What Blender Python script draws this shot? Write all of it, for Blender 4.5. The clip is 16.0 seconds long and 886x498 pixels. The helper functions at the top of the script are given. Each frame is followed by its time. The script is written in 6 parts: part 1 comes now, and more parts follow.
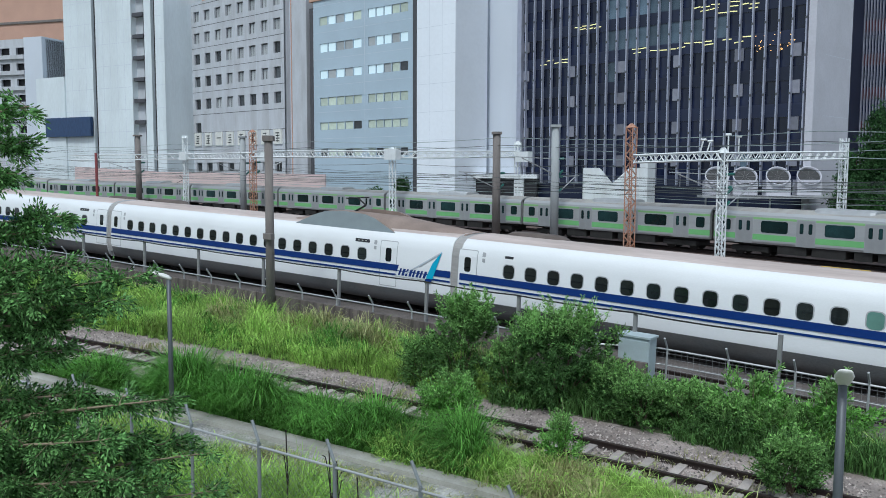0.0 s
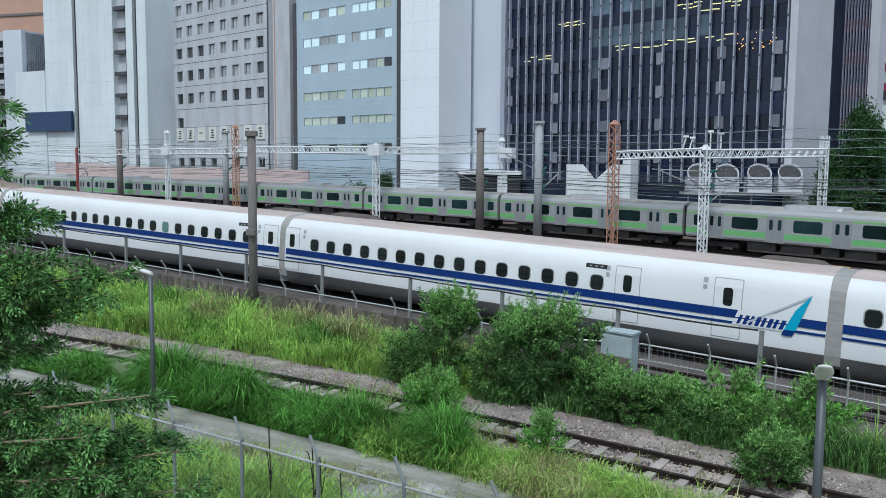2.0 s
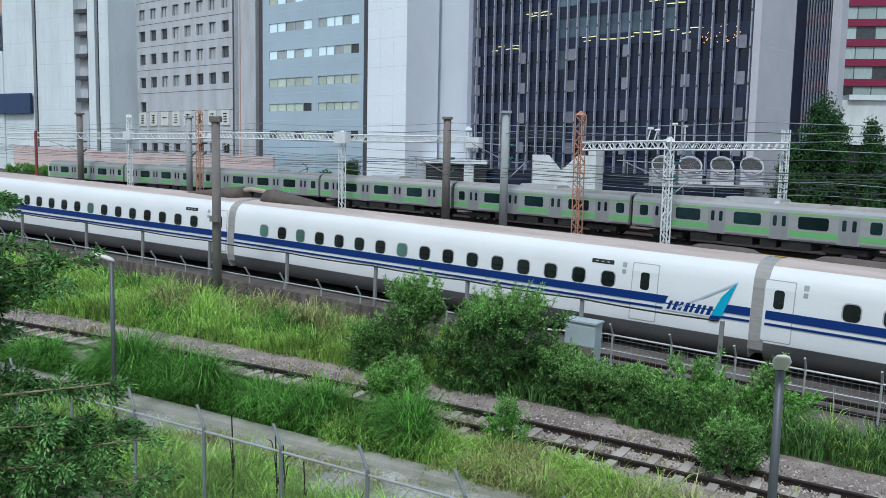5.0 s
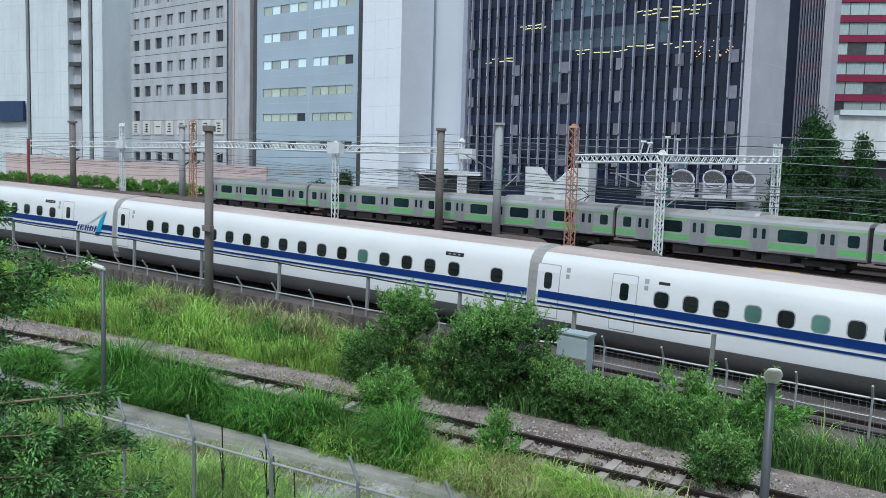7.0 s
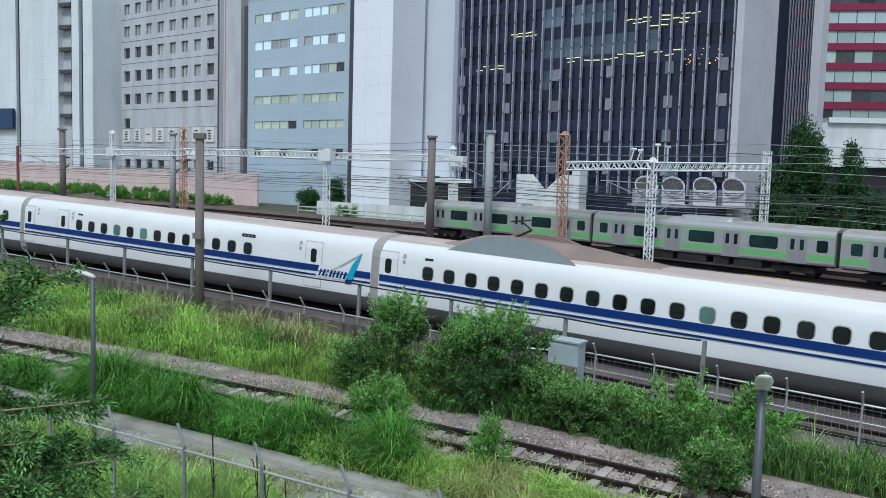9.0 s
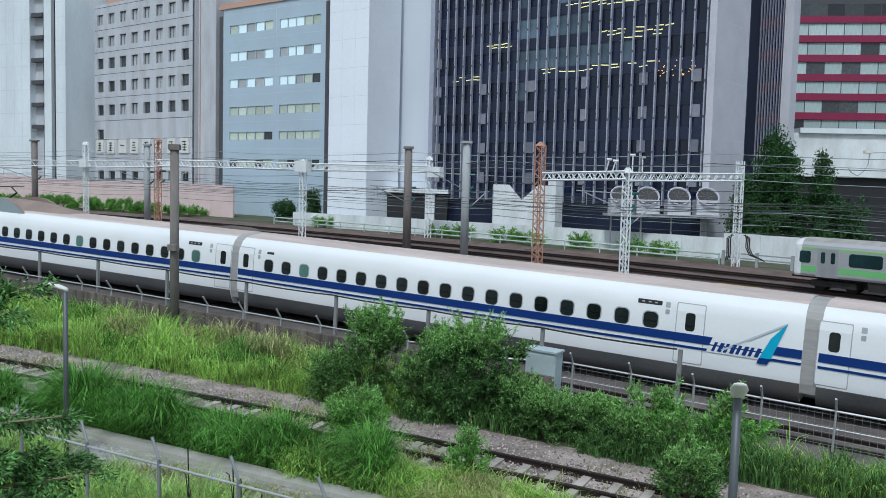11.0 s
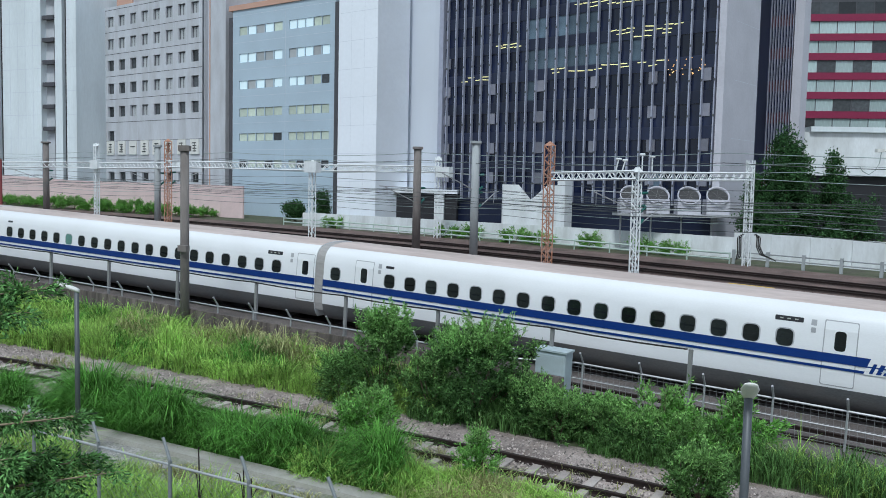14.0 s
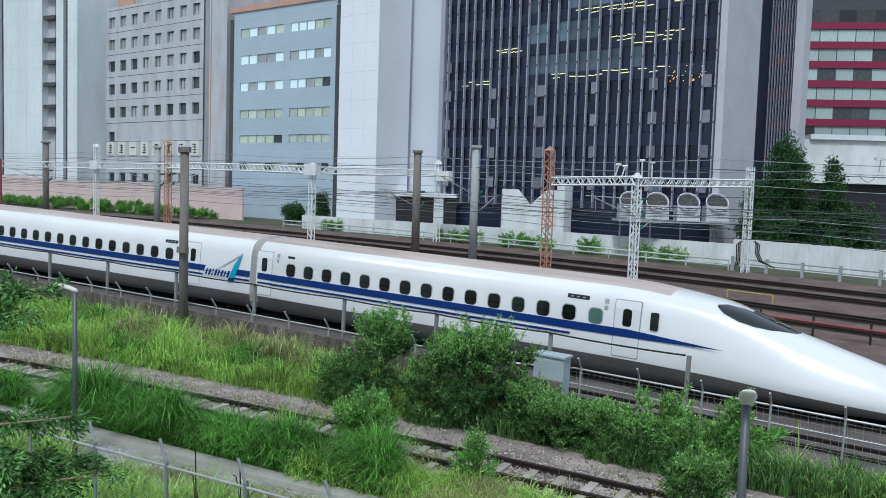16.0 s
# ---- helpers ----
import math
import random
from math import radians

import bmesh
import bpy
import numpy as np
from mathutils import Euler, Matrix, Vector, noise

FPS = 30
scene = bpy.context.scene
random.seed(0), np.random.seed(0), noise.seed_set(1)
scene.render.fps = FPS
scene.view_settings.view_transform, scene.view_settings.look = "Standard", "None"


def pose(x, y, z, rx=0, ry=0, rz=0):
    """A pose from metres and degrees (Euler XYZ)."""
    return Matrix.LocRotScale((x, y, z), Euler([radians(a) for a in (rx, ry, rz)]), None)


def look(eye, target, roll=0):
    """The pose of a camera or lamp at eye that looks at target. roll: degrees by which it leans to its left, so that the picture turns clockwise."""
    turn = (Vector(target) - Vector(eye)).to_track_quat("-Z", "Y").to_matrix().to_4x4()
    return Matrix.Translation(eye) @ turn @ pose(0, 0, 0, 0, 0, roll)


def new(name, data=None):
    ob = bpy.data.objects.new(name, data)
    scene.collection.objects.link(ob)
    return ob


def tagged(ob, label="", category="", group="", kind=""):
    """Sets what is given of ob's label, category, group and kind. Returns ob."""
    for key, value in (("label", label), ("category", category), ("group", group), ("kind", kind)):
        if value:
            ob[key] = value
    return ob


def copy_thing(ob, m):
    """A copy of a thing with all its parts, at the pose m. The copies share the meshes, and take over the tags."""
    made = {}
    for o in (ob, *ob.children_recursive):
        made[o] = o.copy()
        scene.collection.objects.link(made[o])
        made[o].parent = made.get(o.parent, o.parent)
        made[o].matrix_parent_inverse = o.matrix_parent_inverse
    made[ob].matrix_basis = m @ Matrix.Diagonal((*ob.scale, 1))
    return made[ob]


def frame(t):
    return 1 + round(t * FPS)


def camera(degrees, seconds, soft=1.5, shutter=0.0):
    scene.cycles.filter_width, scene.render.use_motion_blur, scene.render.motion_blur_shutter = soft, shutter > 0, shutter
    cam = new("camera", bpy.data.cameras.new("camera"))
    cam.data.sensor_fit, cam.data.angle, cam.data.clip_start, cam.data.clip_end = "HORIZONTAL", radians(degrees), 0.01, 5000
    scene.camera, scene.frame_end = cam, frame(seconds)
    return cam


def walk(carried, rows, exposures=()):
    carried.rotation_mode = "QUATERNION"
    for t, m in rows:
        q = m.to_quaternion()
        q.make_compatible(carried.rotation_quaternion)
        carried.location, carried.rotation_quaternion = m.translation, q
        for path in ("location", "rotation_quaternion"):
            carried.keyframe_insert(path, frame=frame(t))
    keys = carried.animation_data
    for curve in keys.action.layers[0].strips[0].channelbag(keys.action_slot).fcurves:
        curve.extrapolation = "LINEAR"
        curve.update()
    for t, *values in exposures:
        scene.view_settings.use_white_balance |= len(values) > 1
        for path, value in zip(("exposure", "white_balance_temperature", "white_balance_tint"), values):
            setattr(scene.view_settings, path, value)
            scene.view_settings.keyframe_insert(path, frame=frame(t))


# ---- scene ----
# Camera: stands on a high deck, turned by hand
cam = camera(55.0, 16.0, soft=0.9)
EYE_Z = 8.0
GRADE, CROSS = 0.052, -0.005  # the ground climbs gently away from the deck


def rise(x, y):
    """How far the sloping ground lies above the level under the deck."""
    return GRADE * max(-5.0, min(y, 240.0)) + CROSS * max(-130.0, min(x, 80.0))


TURNS = [  # seconds, yaw, pitch, roll
    (0.0, 0.0, -8.2, -0.5),
    (0.5, -0.3, -8.41, -0.88),
    (1.0, -0.38, -8.67, -0.94),
    (1.5, -0.67, -8.6, -0.94),
    (2.0, -1.09, -8.46, -0.68),
    (2.5, -1.15, -8.53, -0.5),
    (3.0, -1.31, -8.64, -0.53),
    (3.5, -2.1, -8.88, -0.55),
    (4.0, -2.5, -8.94, -0.7),
    (4.5, -3.3, -9.06, -1.39),
    (4.7, -3.31, -9.2, -1.42),
    (7.0, -3.78, -8.42, -1.91),
    (7.5, -3.97, -8.17, -1.78),
    (8.0, -4.09, -7.96, -1.74),
    (8.5, -4.21, -7.88, -1.97),
    (9.0, -4.37, -7.91, -1.88),
    (9.5, -4.67, -7.68, -1.56),
    (10.0, -5.41, -7.16, -1.59),
    (10.2, -5.77, -6.98, -1.53),
    (12.3, -5.99, -7.55, -1.8),
    (12.5, -5.67, -7.49, -1.86),
    (13.0, -5.43, -7.3, -1.88),
    (13.5, -5.49, -7.18, -1.48),
    (14.0, -5.32, -7.16, -1.54),
    (14.5, -5.14, -7.07, -1.73),
    (15.0, -4.98, -6.81, -1.97),
    (15.5, -5.29, -6.57, -1.99),
    (16.0, -5.34, -6.9, -2.1),
]
walk(cam, [(t, pose(0, -0.38, EYE_Z, 90 + p + 2.94, r + 0.29, y)) for t, y, p, r in TURNS], [(0, 0.04, 5700, 3), (16, 0.04, 5700, 3)])

# World and light: bright overcast afternoon
world = bpy.data.worlds.new("sky")
scene.world = world
world.use_nodes = True
SUN_EL, SUN_ROT = 55.0, 200.0
wn = world.node_tree.nodes
sky = wn.new("ShaderNodeTexSky")
sky.sky_type, sky.sun_disc = "NISHITA", False
sky.sun_elevation, sky.sun_rotation = radians(SUN_EL), radians(SUN_ROT)
sky.air_density, sky.dust_density, sky.ozone_density = 1.0, 4.0, 1.0
sky_soft = wn.new("ShaderNodeMixRGB")
sky_soft.inputs[0].default_value = 0.6
sky_soft.inputs[2].default_value = (8.2, 8.6, 9.2, 1)
world.node_tree.links.new(sky.outputs[0], sky_soft.inputs[1])
world.node_tree.links.new(sky_soft.outputs[0], wn["Background"].inputs[0])
wn["Background"].inputs[1].default_value = 0.091
sun_data = bpy.data.lights.new("sun", "SUN")
sun_data.energy, sun_data.angle, sun_data.color = 1.8, radians(10), (1.0, 0.96, 0.9)
sun = new("sun", sun_data)
az, el = radians(SUN_ROT), radians(SUN_EL)
sun.matrix_world = look((30 * math.sin(az) * math.cos(el), 30 * math.cos(az) * math.cos(el), 30 * math.sin(el)), (0, 0, 0))


# ---- materials ----
def mat(name, color, rough=0.7, metal=0.0, vary=0.15, scale=2.0, fine=30.0, bump=0.0, spec=0.5, dirt=None, dirt_amount=0.0, stretch=(1, 1, 1), rnd=0.0, island=0.0, coat=0.0):
    """Base colour with a broad and a fine variation, optional dirt stains, bump and a shade per object or island."""
    m = bpy.data.materials.new(name)
    m.use_nodes = True
    nt = m.node_tree
    n, l = nt.nodes, nt.links
    b = n["Principled BSDF"]
    b.inputs["Roughness"].default_value, b.inputs["Metallic"].default_value = rough, metal
    b.inputs["Specular IOR Level"].default_value = spec
    b.inputs["Coat Weight"].default_value = coat
    tc = n.new("ShaderNodeTexCoord")
    mp = n.new("ShaderNodeMapping")
    mp.inputs["Scale"].default_value = stretch
    l.new(tc.outputs["Object"], mp.inputs[0])

    def noise_tex(s, detail=4.0):
        t = n.new("ShaderNodeTexNoise")
        t.inputs["Scale"].default_value, t.inputs["Detail"].default_value = s, detail
        l.new(mp.outputs[0], t.inputs["Vector"])
        return t.outputs[0]

    def ranged(src, lo, hi, a=0.3, z=0.7):
        r = n.new("ShaderNodeMapRange")
        r.inputs[1].default_value, r.inputs[2].default_value, r.inputs[3].default_value, r.inputs[4].default_value = a, z, lo, hi
        l.new(src, r.inputs[0])
        return r.outputs[0]

    def times(x, y):
        k = n.new("ShaderNodeMath")
        k.operation = "MULTIPLY"
        l.new(x, k.inputs[0])
        l.new(y, k.inputs[1])
        return k.outputs[0]

    broad, small = noise_tex(scale), noise_tex(fine)
    shade = times(ranged(broad, 1 - vary, 1 + vary), ranged(small, 1 - vary * 0.7, 1 + vary * 0.7))
    if rnd:
        oi = n.new("ShaderNodeObjectInfo")
        shade = times(shade, ranged(oi.outputs["Random"], 1 - rnd, 1 + rnd, 0, 1))
    if island:
        ge = n.new("ShaderNodeNewGeometry")
        shade = times(shade, ranged(ge.outputs["Random Per Island"], 1 - island, 1 + island, 0, 1))
    mix = n.new("ShaderNodeVectorMath")
    mix.operation = "SCALE"
    mix.inputs[0].default_value = color
    l.new(shade, mix.inputs["Scale"])
    out = mix.outputs[0]
    if dirt:
        d = n.new("ShaderNodeMixRGB")
        d.inputs[2].default_value = (*dirt, 1)
        l.new(out, d.inputs[1])
        l.new(ranged(noise_tex(scale * 1.7, 6.0), 0, dirt_amount, 0.42, 0.72), d.inputs[0])
        out = d.outputs[0]
    l.new(out, b.inputs["Base Color"])
    if bump:
        bp = n.new("ShaderNodeBump")
        bp.inputs["Strength"].default_value, bp.inputs["Distance"].default_value = bump, 0.02
        l.new(small, bp.inputs["Height"])
        l.new(bp.outputs[0], b.inputs["Normal"])
    return m


def glow(name, color, power):
    m = bpy.data.materials.new(name)
    m.use_nodes = True
    b = m.node_tree.nodes["Principled BSDF"]
    b.inputs["Base Color"].default_value = (*color, 1)
    b.inputs["Emission Color"].default_value = (*color, 1)
    b.inputs["Emission Strength"].default_value = power
    return m


M = {}


# ---- mesh building ----
class Shape:
    """Collects vertices and faces, with a material slot for each face."""

    def __init__(self):
        self.v, self.f, self.m = [], [], []

    def add(self, verts, faces, slot=0):
        k = len(self.v)
        self.v.extend(tuple(p) for p in verts)
        self.f.extend(tuple(i + k for i in q) for q in faces)
        self.m.extend([slot] * len(faces))
        return self

    def box(self, x0, x1, y0, y1, z0, z1, slot=0, bevel=0.0):
        if bevel:
            c = bevel
            ring = [(x0 + c, y0), (x1 - c, y0), (x1, y0 + c), (x1, y1 - c), (x1 - c, y1), (x0 + c, y1), (x0, y1 - c), (x0, y0 + c)]
            return self.prism(ring, z0, z1, slot)
        vs = [(x, y, z) for z in (z0, z1) for y in (y0, y1) for x in (x0, x1)]
        return self.add(vs, [(0, 2, 3, 1), (4, 5, 7, 6), (0, 1, 5, 4), (2, 6, 7, 3), (0, 4, 6, 2), (1, 3, 7, 5)], slot)

    def prism(self, ring, z0, z1, slot=0):
        k = len(ring)
        vs = [(x, y, z0) for x, y in ring] + [(x, y, z1) for x, y in ring]
        fs = [tuple(range(k - 1, -1, -1)), tuple(range(k, 2 * k))] + [(i, (i + 1) % k, k + (i + 1) % k, k + i) for i in range(k)]
        return self.add(vs, fs, slot)

    def rod(self, a, b, r, r2=None, n=6, slot=0):
        a, b = Vector(a), Vector(b)
        d = (b - a).normalized()
        s = d.cross(Vector((0, 0, 1)) if abs(d.z) < 0.9 else Vector((1, 0, 0))).normalized()
        u = s.cross(d)
        r2 = r if r2 is None else r2
        vs = []
        for p, q in ((a, r), (b, r2)):
            vs += [p + (s * math.cos(math.tau * i / n) + u * math.sin(math.tau * i / n)) * q for i in range(n)]
        fs = [(i, n + i, n + (i + 1) % n, (i + 1) % n) for i in range(n)] + [tuple(range(n)), tuple(range(2 * n - 1, n - 1, -1))]
        return self.add(vs, fs, slot)

    def tube(self, points, r, n=5, slot=0):
        """One connected round bar along points."""
        pts = [Vector(p) for p in points]
        rings = []
        for i, p in enumerate(pts):
            d = (pts[min(i + 1, len(pts) - 1)] - pts[max(i - 1, 0)]).normalized()
            s = d.cross(Vector((0, 0, 1)) if abs(d.z) < 0.9 else Vector((1, 0, 0))).normalized()
            u = s.cross(d)
            rings.append([p + (s * math.cos(math.tau * k / n) + u * math.sin(math.tau * k / n)) * r for k in range(n)])
        return self.loft(rings, slot)

    def loft(self, rings, slot=0, closed=True, caps=True):
        """Skins rings of equally many points."""
        k = len(rings[0])
        vs = [p for r in rings for p in r]
        fs = []
        for i in range(len(rings) - 1):
            for j in range(k if closed else k - 1):
                fs.append((i * k + j, i * k + (j + 1) % k, (i + 1) * k + (j + 1) % k, (i + 1) * k + j))
        if caps and closed:
            fs += [tuple(range(k - 1, -1, -1)), tuple(range((len(rings) - 1) * k, len(rings) * k))]
        return self.add(vs, fs, slot)

    def mesh(self, name, mats, smooth=False):
        me = bpy.data.meshes.new(name)
        me.from_pydata(self.v, [], self.f)
        for q in mats if isinstance(mats, (list, tuple)) else [mats]:
            me.materials.append(q)
        me.polygons.foreach_set("material_index", self.m)
        if smooth:
            me.polygons.foreach_set("use_smooth", [True] * len(me.polygons))
        me.update()
        return me


def thing(name, m=None, label="", category="", group="", kind="", data=None, laid=False):
    """A top-level thing; its height counts from the sloping ground unless it is laid already."""
    ob = new(name, data)
    if m is not None:
        p = m.to_translation()
        ob.matrix_basis = m if laid else Matrix.Translation((0, 0, rise(p.x, p.y))) @ m
    return tagged(ob, label, category, group, kind)


def part(name, shape, material, parent, label="", m=None, smooth=False):
    """Links a shape, or a mesh that is shared, as one mesh object under a thing or a part."""
    ob = new(name, shape if isinstance(shape, bpy.types.Mesh) else shape.mesh(name, material, smooth))
    ob.parent = parent
    if m is not None:
        ob.matrix_basis = m
    return tagged(ob, label)


M["white_paint"] = mat("train_white", (0.77, 0.785, 0.80), 0.25, vary=0.03, scale=0.7, dirt=(0.5, 0.48, 0.45), dirt_amount=0.12, stretch=(0.4, 1, 1), coat=0.3)
M["train_roof"] = mat("train_roof_dust", (0.50, 0.425, 0.395), 0.75, vary=0.12, scale=0.6, fine=8, dirt=(0.28, 0.22, 0.19), dirt_amount=0.5, stretch=(0.25, 1.5, 1))
M["train_blue"] = mat("train_blue", (0.006, 0.032, 0.17), 0.4, vary=0.05, spec=0.25)
# Skirt grey, deepened for its dirt and the shade low on the body.
M["train_skirt"] = mat("train_skirt_grey", (0.075, 0.077, 0.08), 0.7, vary=0.25, scale=0.8, dirt=(0.12, 0.1, 0.09), dirt_amount=0.5, stretch=(0.4, 1, 1))
M["train_dark"] = mat("underframe_black", (0.022, 0.021, 0.02), 0.85, vary=0.3)
M["cover_grey"] = mat("cover_grey", (0.25, 0.29, 0.31), 0.5, vary=0.06)
M["cover_brown"] = mat("cover_dusty_brown", (0.25, 0.19, 0.16), 0.7, vary=0.15, scale=1.0)
M["cover_dark"] = mat("cover_sooty_brown", (0.10, 0.08, 0.07), 0.75, vary=0.2, scale=1.5)
M["pole_tan"] = mat("tan_insulator", (0.40, 0.33, 0.27), 0.6, vary=0.1)
M["glass_dark"] = mat("tinted_window_glass", (0.012, 0.016, 0.017), 0.06, vary=0.2, rnd=0.5, coat=0.5)
M["glass_green"] = mat("window_with_green_blind", (0.10, 0.20, 0.17), 0.1, vary=0.1, rnd=0.3, coat=0.5)
M["seam"] = mat("seam_grey", (0.36, 0.37, 0.385), 0.5, vary=0.05)
M["bellows"] = mat("gangway_hood_grey", (0.33, 0.32, 0.31), 0.7, vary=0.1, scale=2, stretch=(1, 1, 6))
M["logo_cyan"] = mat("logo_cyan", (0.02, 0.36, 0.56), 0.4, vary=0.03)
M["logo_silver"] = mat("logo_silver", (0.45, 0.5, 0.55), 0.3, vary=0.03)
M["sign_black"] = mat("sign_black", (0.012, 0.012, 0.014), 0.3, vary=0.05)
M["sign_text"] = mat("sign_pale", (0.35, 0.35, 0.32), 0.5, vary=0.05)

# ---- high-speed train: thirteen cars on a curve of wide radius ----
ARC_X, ARC_Y, ARC_R = -351.187, -436.786, 589.6
PHI0, CAR = 0.929338, 24.35


def arc(s, r=ARC_R, z=0.0):
    """The pose on the curve s metres up the line; x along the rails, y away from the deck."""
    a = PHI0 + s / ARC_R
    x, y = ARC_X + r * math.cos(a), ARC_Y + r * math.sin(a)
    slope = CROSS * math.sin(a) - GRADE * math.cos(a)
    return pose(x, y, z + rise(x, y), 0, -math.degrees(math.atan(slope)), math.degrees(a) - 90)


def arc_point(s, r, z=0.0):
    a = PHI0 + s / ARC_R
    x, y = ARC_X + r * math.cos(a), ARC_Y + r * math.sin(a)
    return Vector((x, y, z + rise(x, y)))


SECTION = [(-1.38, 0.28), (-1.52, 0.42), (-1.60, 0.62), (-1.667, 0.92), (-1.68, 1.12), (-1.68, 1.62), (-1.63, 2.68), (-1.56, 3.0), (-1.44, 3.2), (-1.22, 3.36), (-0.9, 3.45), (-0.45, 3.5), (0.0, 3.51)]
SECTION = SECTION + [(-y, z) for y, z in reversed(SECTION[:-1])]


def skin_y(z):
    """Where the near side of the body lies at the height z."""
    for (y0, z0), (y1, z1) in zip(SECTION, SECTION[1:14]):
        if z0 <= z <= z1:
            return y0 + (y1 - y0) * (z - z0) / (z1 - z0)
    return -1.4


def side_panel(x0, x1, z0, z1, proud, corner=0.0, steps=4):
    """A thin panel that hugs the near side of the body, with rounded corners."""
    ring = []
    c = min(corner, (x1 - x0) / 2, (z1 - z0) / 2)
    if c:
        for cx, cz, a0 in ((x1 - c, z1 - c, 0), (x0 + c, z1 - c, 90), (x0 + c, z0 + c, 180), (x1 - c, z0 + c, 270)):
            for i in range(steps + 1):
                a = radians(a0 + 90 * i / steps)
                ring.append((cx + c * math.cos(a), cz + c * math.sin(a)))
    else:
        ring = [(x1, z1), (x0, z1), (x0, z0), (x1, z0)]
    k = len(ring)
    if z1 - z0 > 1.0:  # tall panels follow the bend of the side
        s = Shape()
        zs = sorted({z0, z0 + 0.04, 1.12, 1.62, 2.3, 2.68, z1 - 0.04, z1})
        s.loft([[(x0 + (0.03 if z in (z0, z1) else 0), skin_y(z) + 0.03, z), (x0 + (0.03 if z in (z0, z1) else 0), skin_y(z) - proud, z), (x1 - (0.03 if z in (z0, z1) else 0), skin_y(z) - proud, z), (x1 - (0.03 if z in (z0, z1) else 0), skin_y(z) + 0.03, z)] for z in zs if z0 <= z <= z1])
        return s
    front = [(x, skin_y(z) - proud, z) for x, z in ring]
    back = [(x, skin_y(z) + 0.03, z) for x, z in ring]
    s = Shape()
    s.add(front + back, [tuple(range(k))] + [(i, k + i, k + (i + 1) % k, (i + 1) % k) for i in range(k)])
    return s


def band_slot(z):
    return 1 if z > 3.4 else (2 if z < 0.95 else 0)


def hull(x0, x1):
    s = Shape()
    k = len(SECTION)
    s.add([(x, y, z) for x in (x0, x1) for y, z in SECTION], [])
    for j in range(k):
        z = (SECTION[j][1] + SECTION[(j + 1) % k][1]) / 2
        s.f.append((j, (j + 1) % k, k + (j + 1) % k, k + j))
        s.m.append(band_slot(z) if j < k - 1 else 3)
    for x, order in ((x0, 1), (x1, -1)):
        s.add([(x, y, z) for y, z in SECTION], [tuple(range(k))[::order]], 0)
    return s


HULL_MATS = [M["white_paint"], M["train_roof"], M["train_skirt"], M["train_dark"]]
H = CAR / 2 - 0.26
MESH = {
    "body": hull(-H, H).mesh("body", HULL_MATS, True),
    "window": side_panel(-0.245, 0.245, 2.0, 2.53, 0.006, 0.15).mesh("window", M["glass_dark"]),
    "window_green": side_panel(-0.245, 0.245, 2.0, 2.53, 0.006, 0.15).mesh("window", M["glass_green"]),
    "window_frame": side_panel(-0.285, 0.285, 1.985, 2.565, 0.003, 0.18).mesh("window_frame", M["seam"]),
    "door_glass": side_panel(-0.16, 0.16, 2.06, 2.66, 0.014, 0.1).mesh("pane", M["glass_dark"]),
    "door_seam": side_panel(-0.48, 0.48, 0.98, 2.97, 0.004, 0.1).mesh("door_seam", M["seam"]),
    "door_leaf": side_panel(-0.45, 0.45, 1.01, 2.94, 0.009, 0.09).mesh("door", M["white_paint"]),
    "sign": side_panel(-0.42, 0.42, 2.78, 2.93, 0.006, 0.03).mesh("destination_sign", M["sign_black"]),
    "small_sign": side_panel(-0.2, 0.2, 2.78, 2.88, 0.006, 0.02).mesh("seat_sign", M["sign_black"]),
    "sticker_low": side_panel(-0.07, 0.07, 2.52, 2.68, 0.005, 0.02).mesh("sticker", M["seam"]),
    "sticker": side_panel(-0.08, 0.08, 2.74, 2.92, 0.005, 0.02).mesh("sticker", M["seam"]),
}
for i, (a, b) in enumerate(((-0.28, -0.18), (-0.06, 0.04), (0.16, 0.26))):
    MESH["sign_bar%d" % i] = side_panel(a, b, 2.835, 2.875, 0.009).mesh("sign_text", M["sign_text"])
b0 = Shape()
for z0, z1 in ((1.70, 1.975),):
    b0.add(side_panel(-H, H, z0, z1, 0.03).v, [(0, 1, 2, 3)])
MESH["stripe"] = b0.mesh("stripe", M["train_blue"])
b0 = Shape()
b0.add(side_panel(-H, H, 1.50, 1.58, 0.03).v, [(0, 1, 2, 3)])
MESH["thin_stripe"] = b0.mesh("thin_stripe", M["train_blue"])
b0 = Shape()
sec = [(y * 0.985, 0.7 + (z - 0.7) * 0.985) for y, z in SECTION if z > 0.6]
b0.loft([[(x, y, z) for y, z in sec] for x in (-0.26, -0.13, 0.0, 0.13, 0.26)])
MESH["hood"] = b0.mesh("gangway_hood", M["bellows"])
b0 = Shape()
for bx in (0.0,):
    b0.box(bx - 1.6, bx + 1.6, -1.25, 1.25, 0.25, 0.75)
    for wx in (bx - 1.25, bx + 1.25):
        for wy in (-0.78, 0.66):
            b0.rod((wx, wy, 0.43), (wx, wy + 0.12, 0.43), 0.43, n=16)
MESH["bogie"] = b0.mesh("bogie", M["train_dark"])
# step plate and hatch outlines low on the side
MESH["hatch"] = side_panel(-0.42, 0.42, 0.99, 1.02, 0.004, 0.01).mesh("hatch_line", M["seam"])


def put(kind, parent, x, y=0.0, name=None, label=""):
    ob = new(name or MESH[kind].name, MESH[kind])
    ob.parent = parent
    ob.location = (x, y, 0)
    return tagged(ob, label)


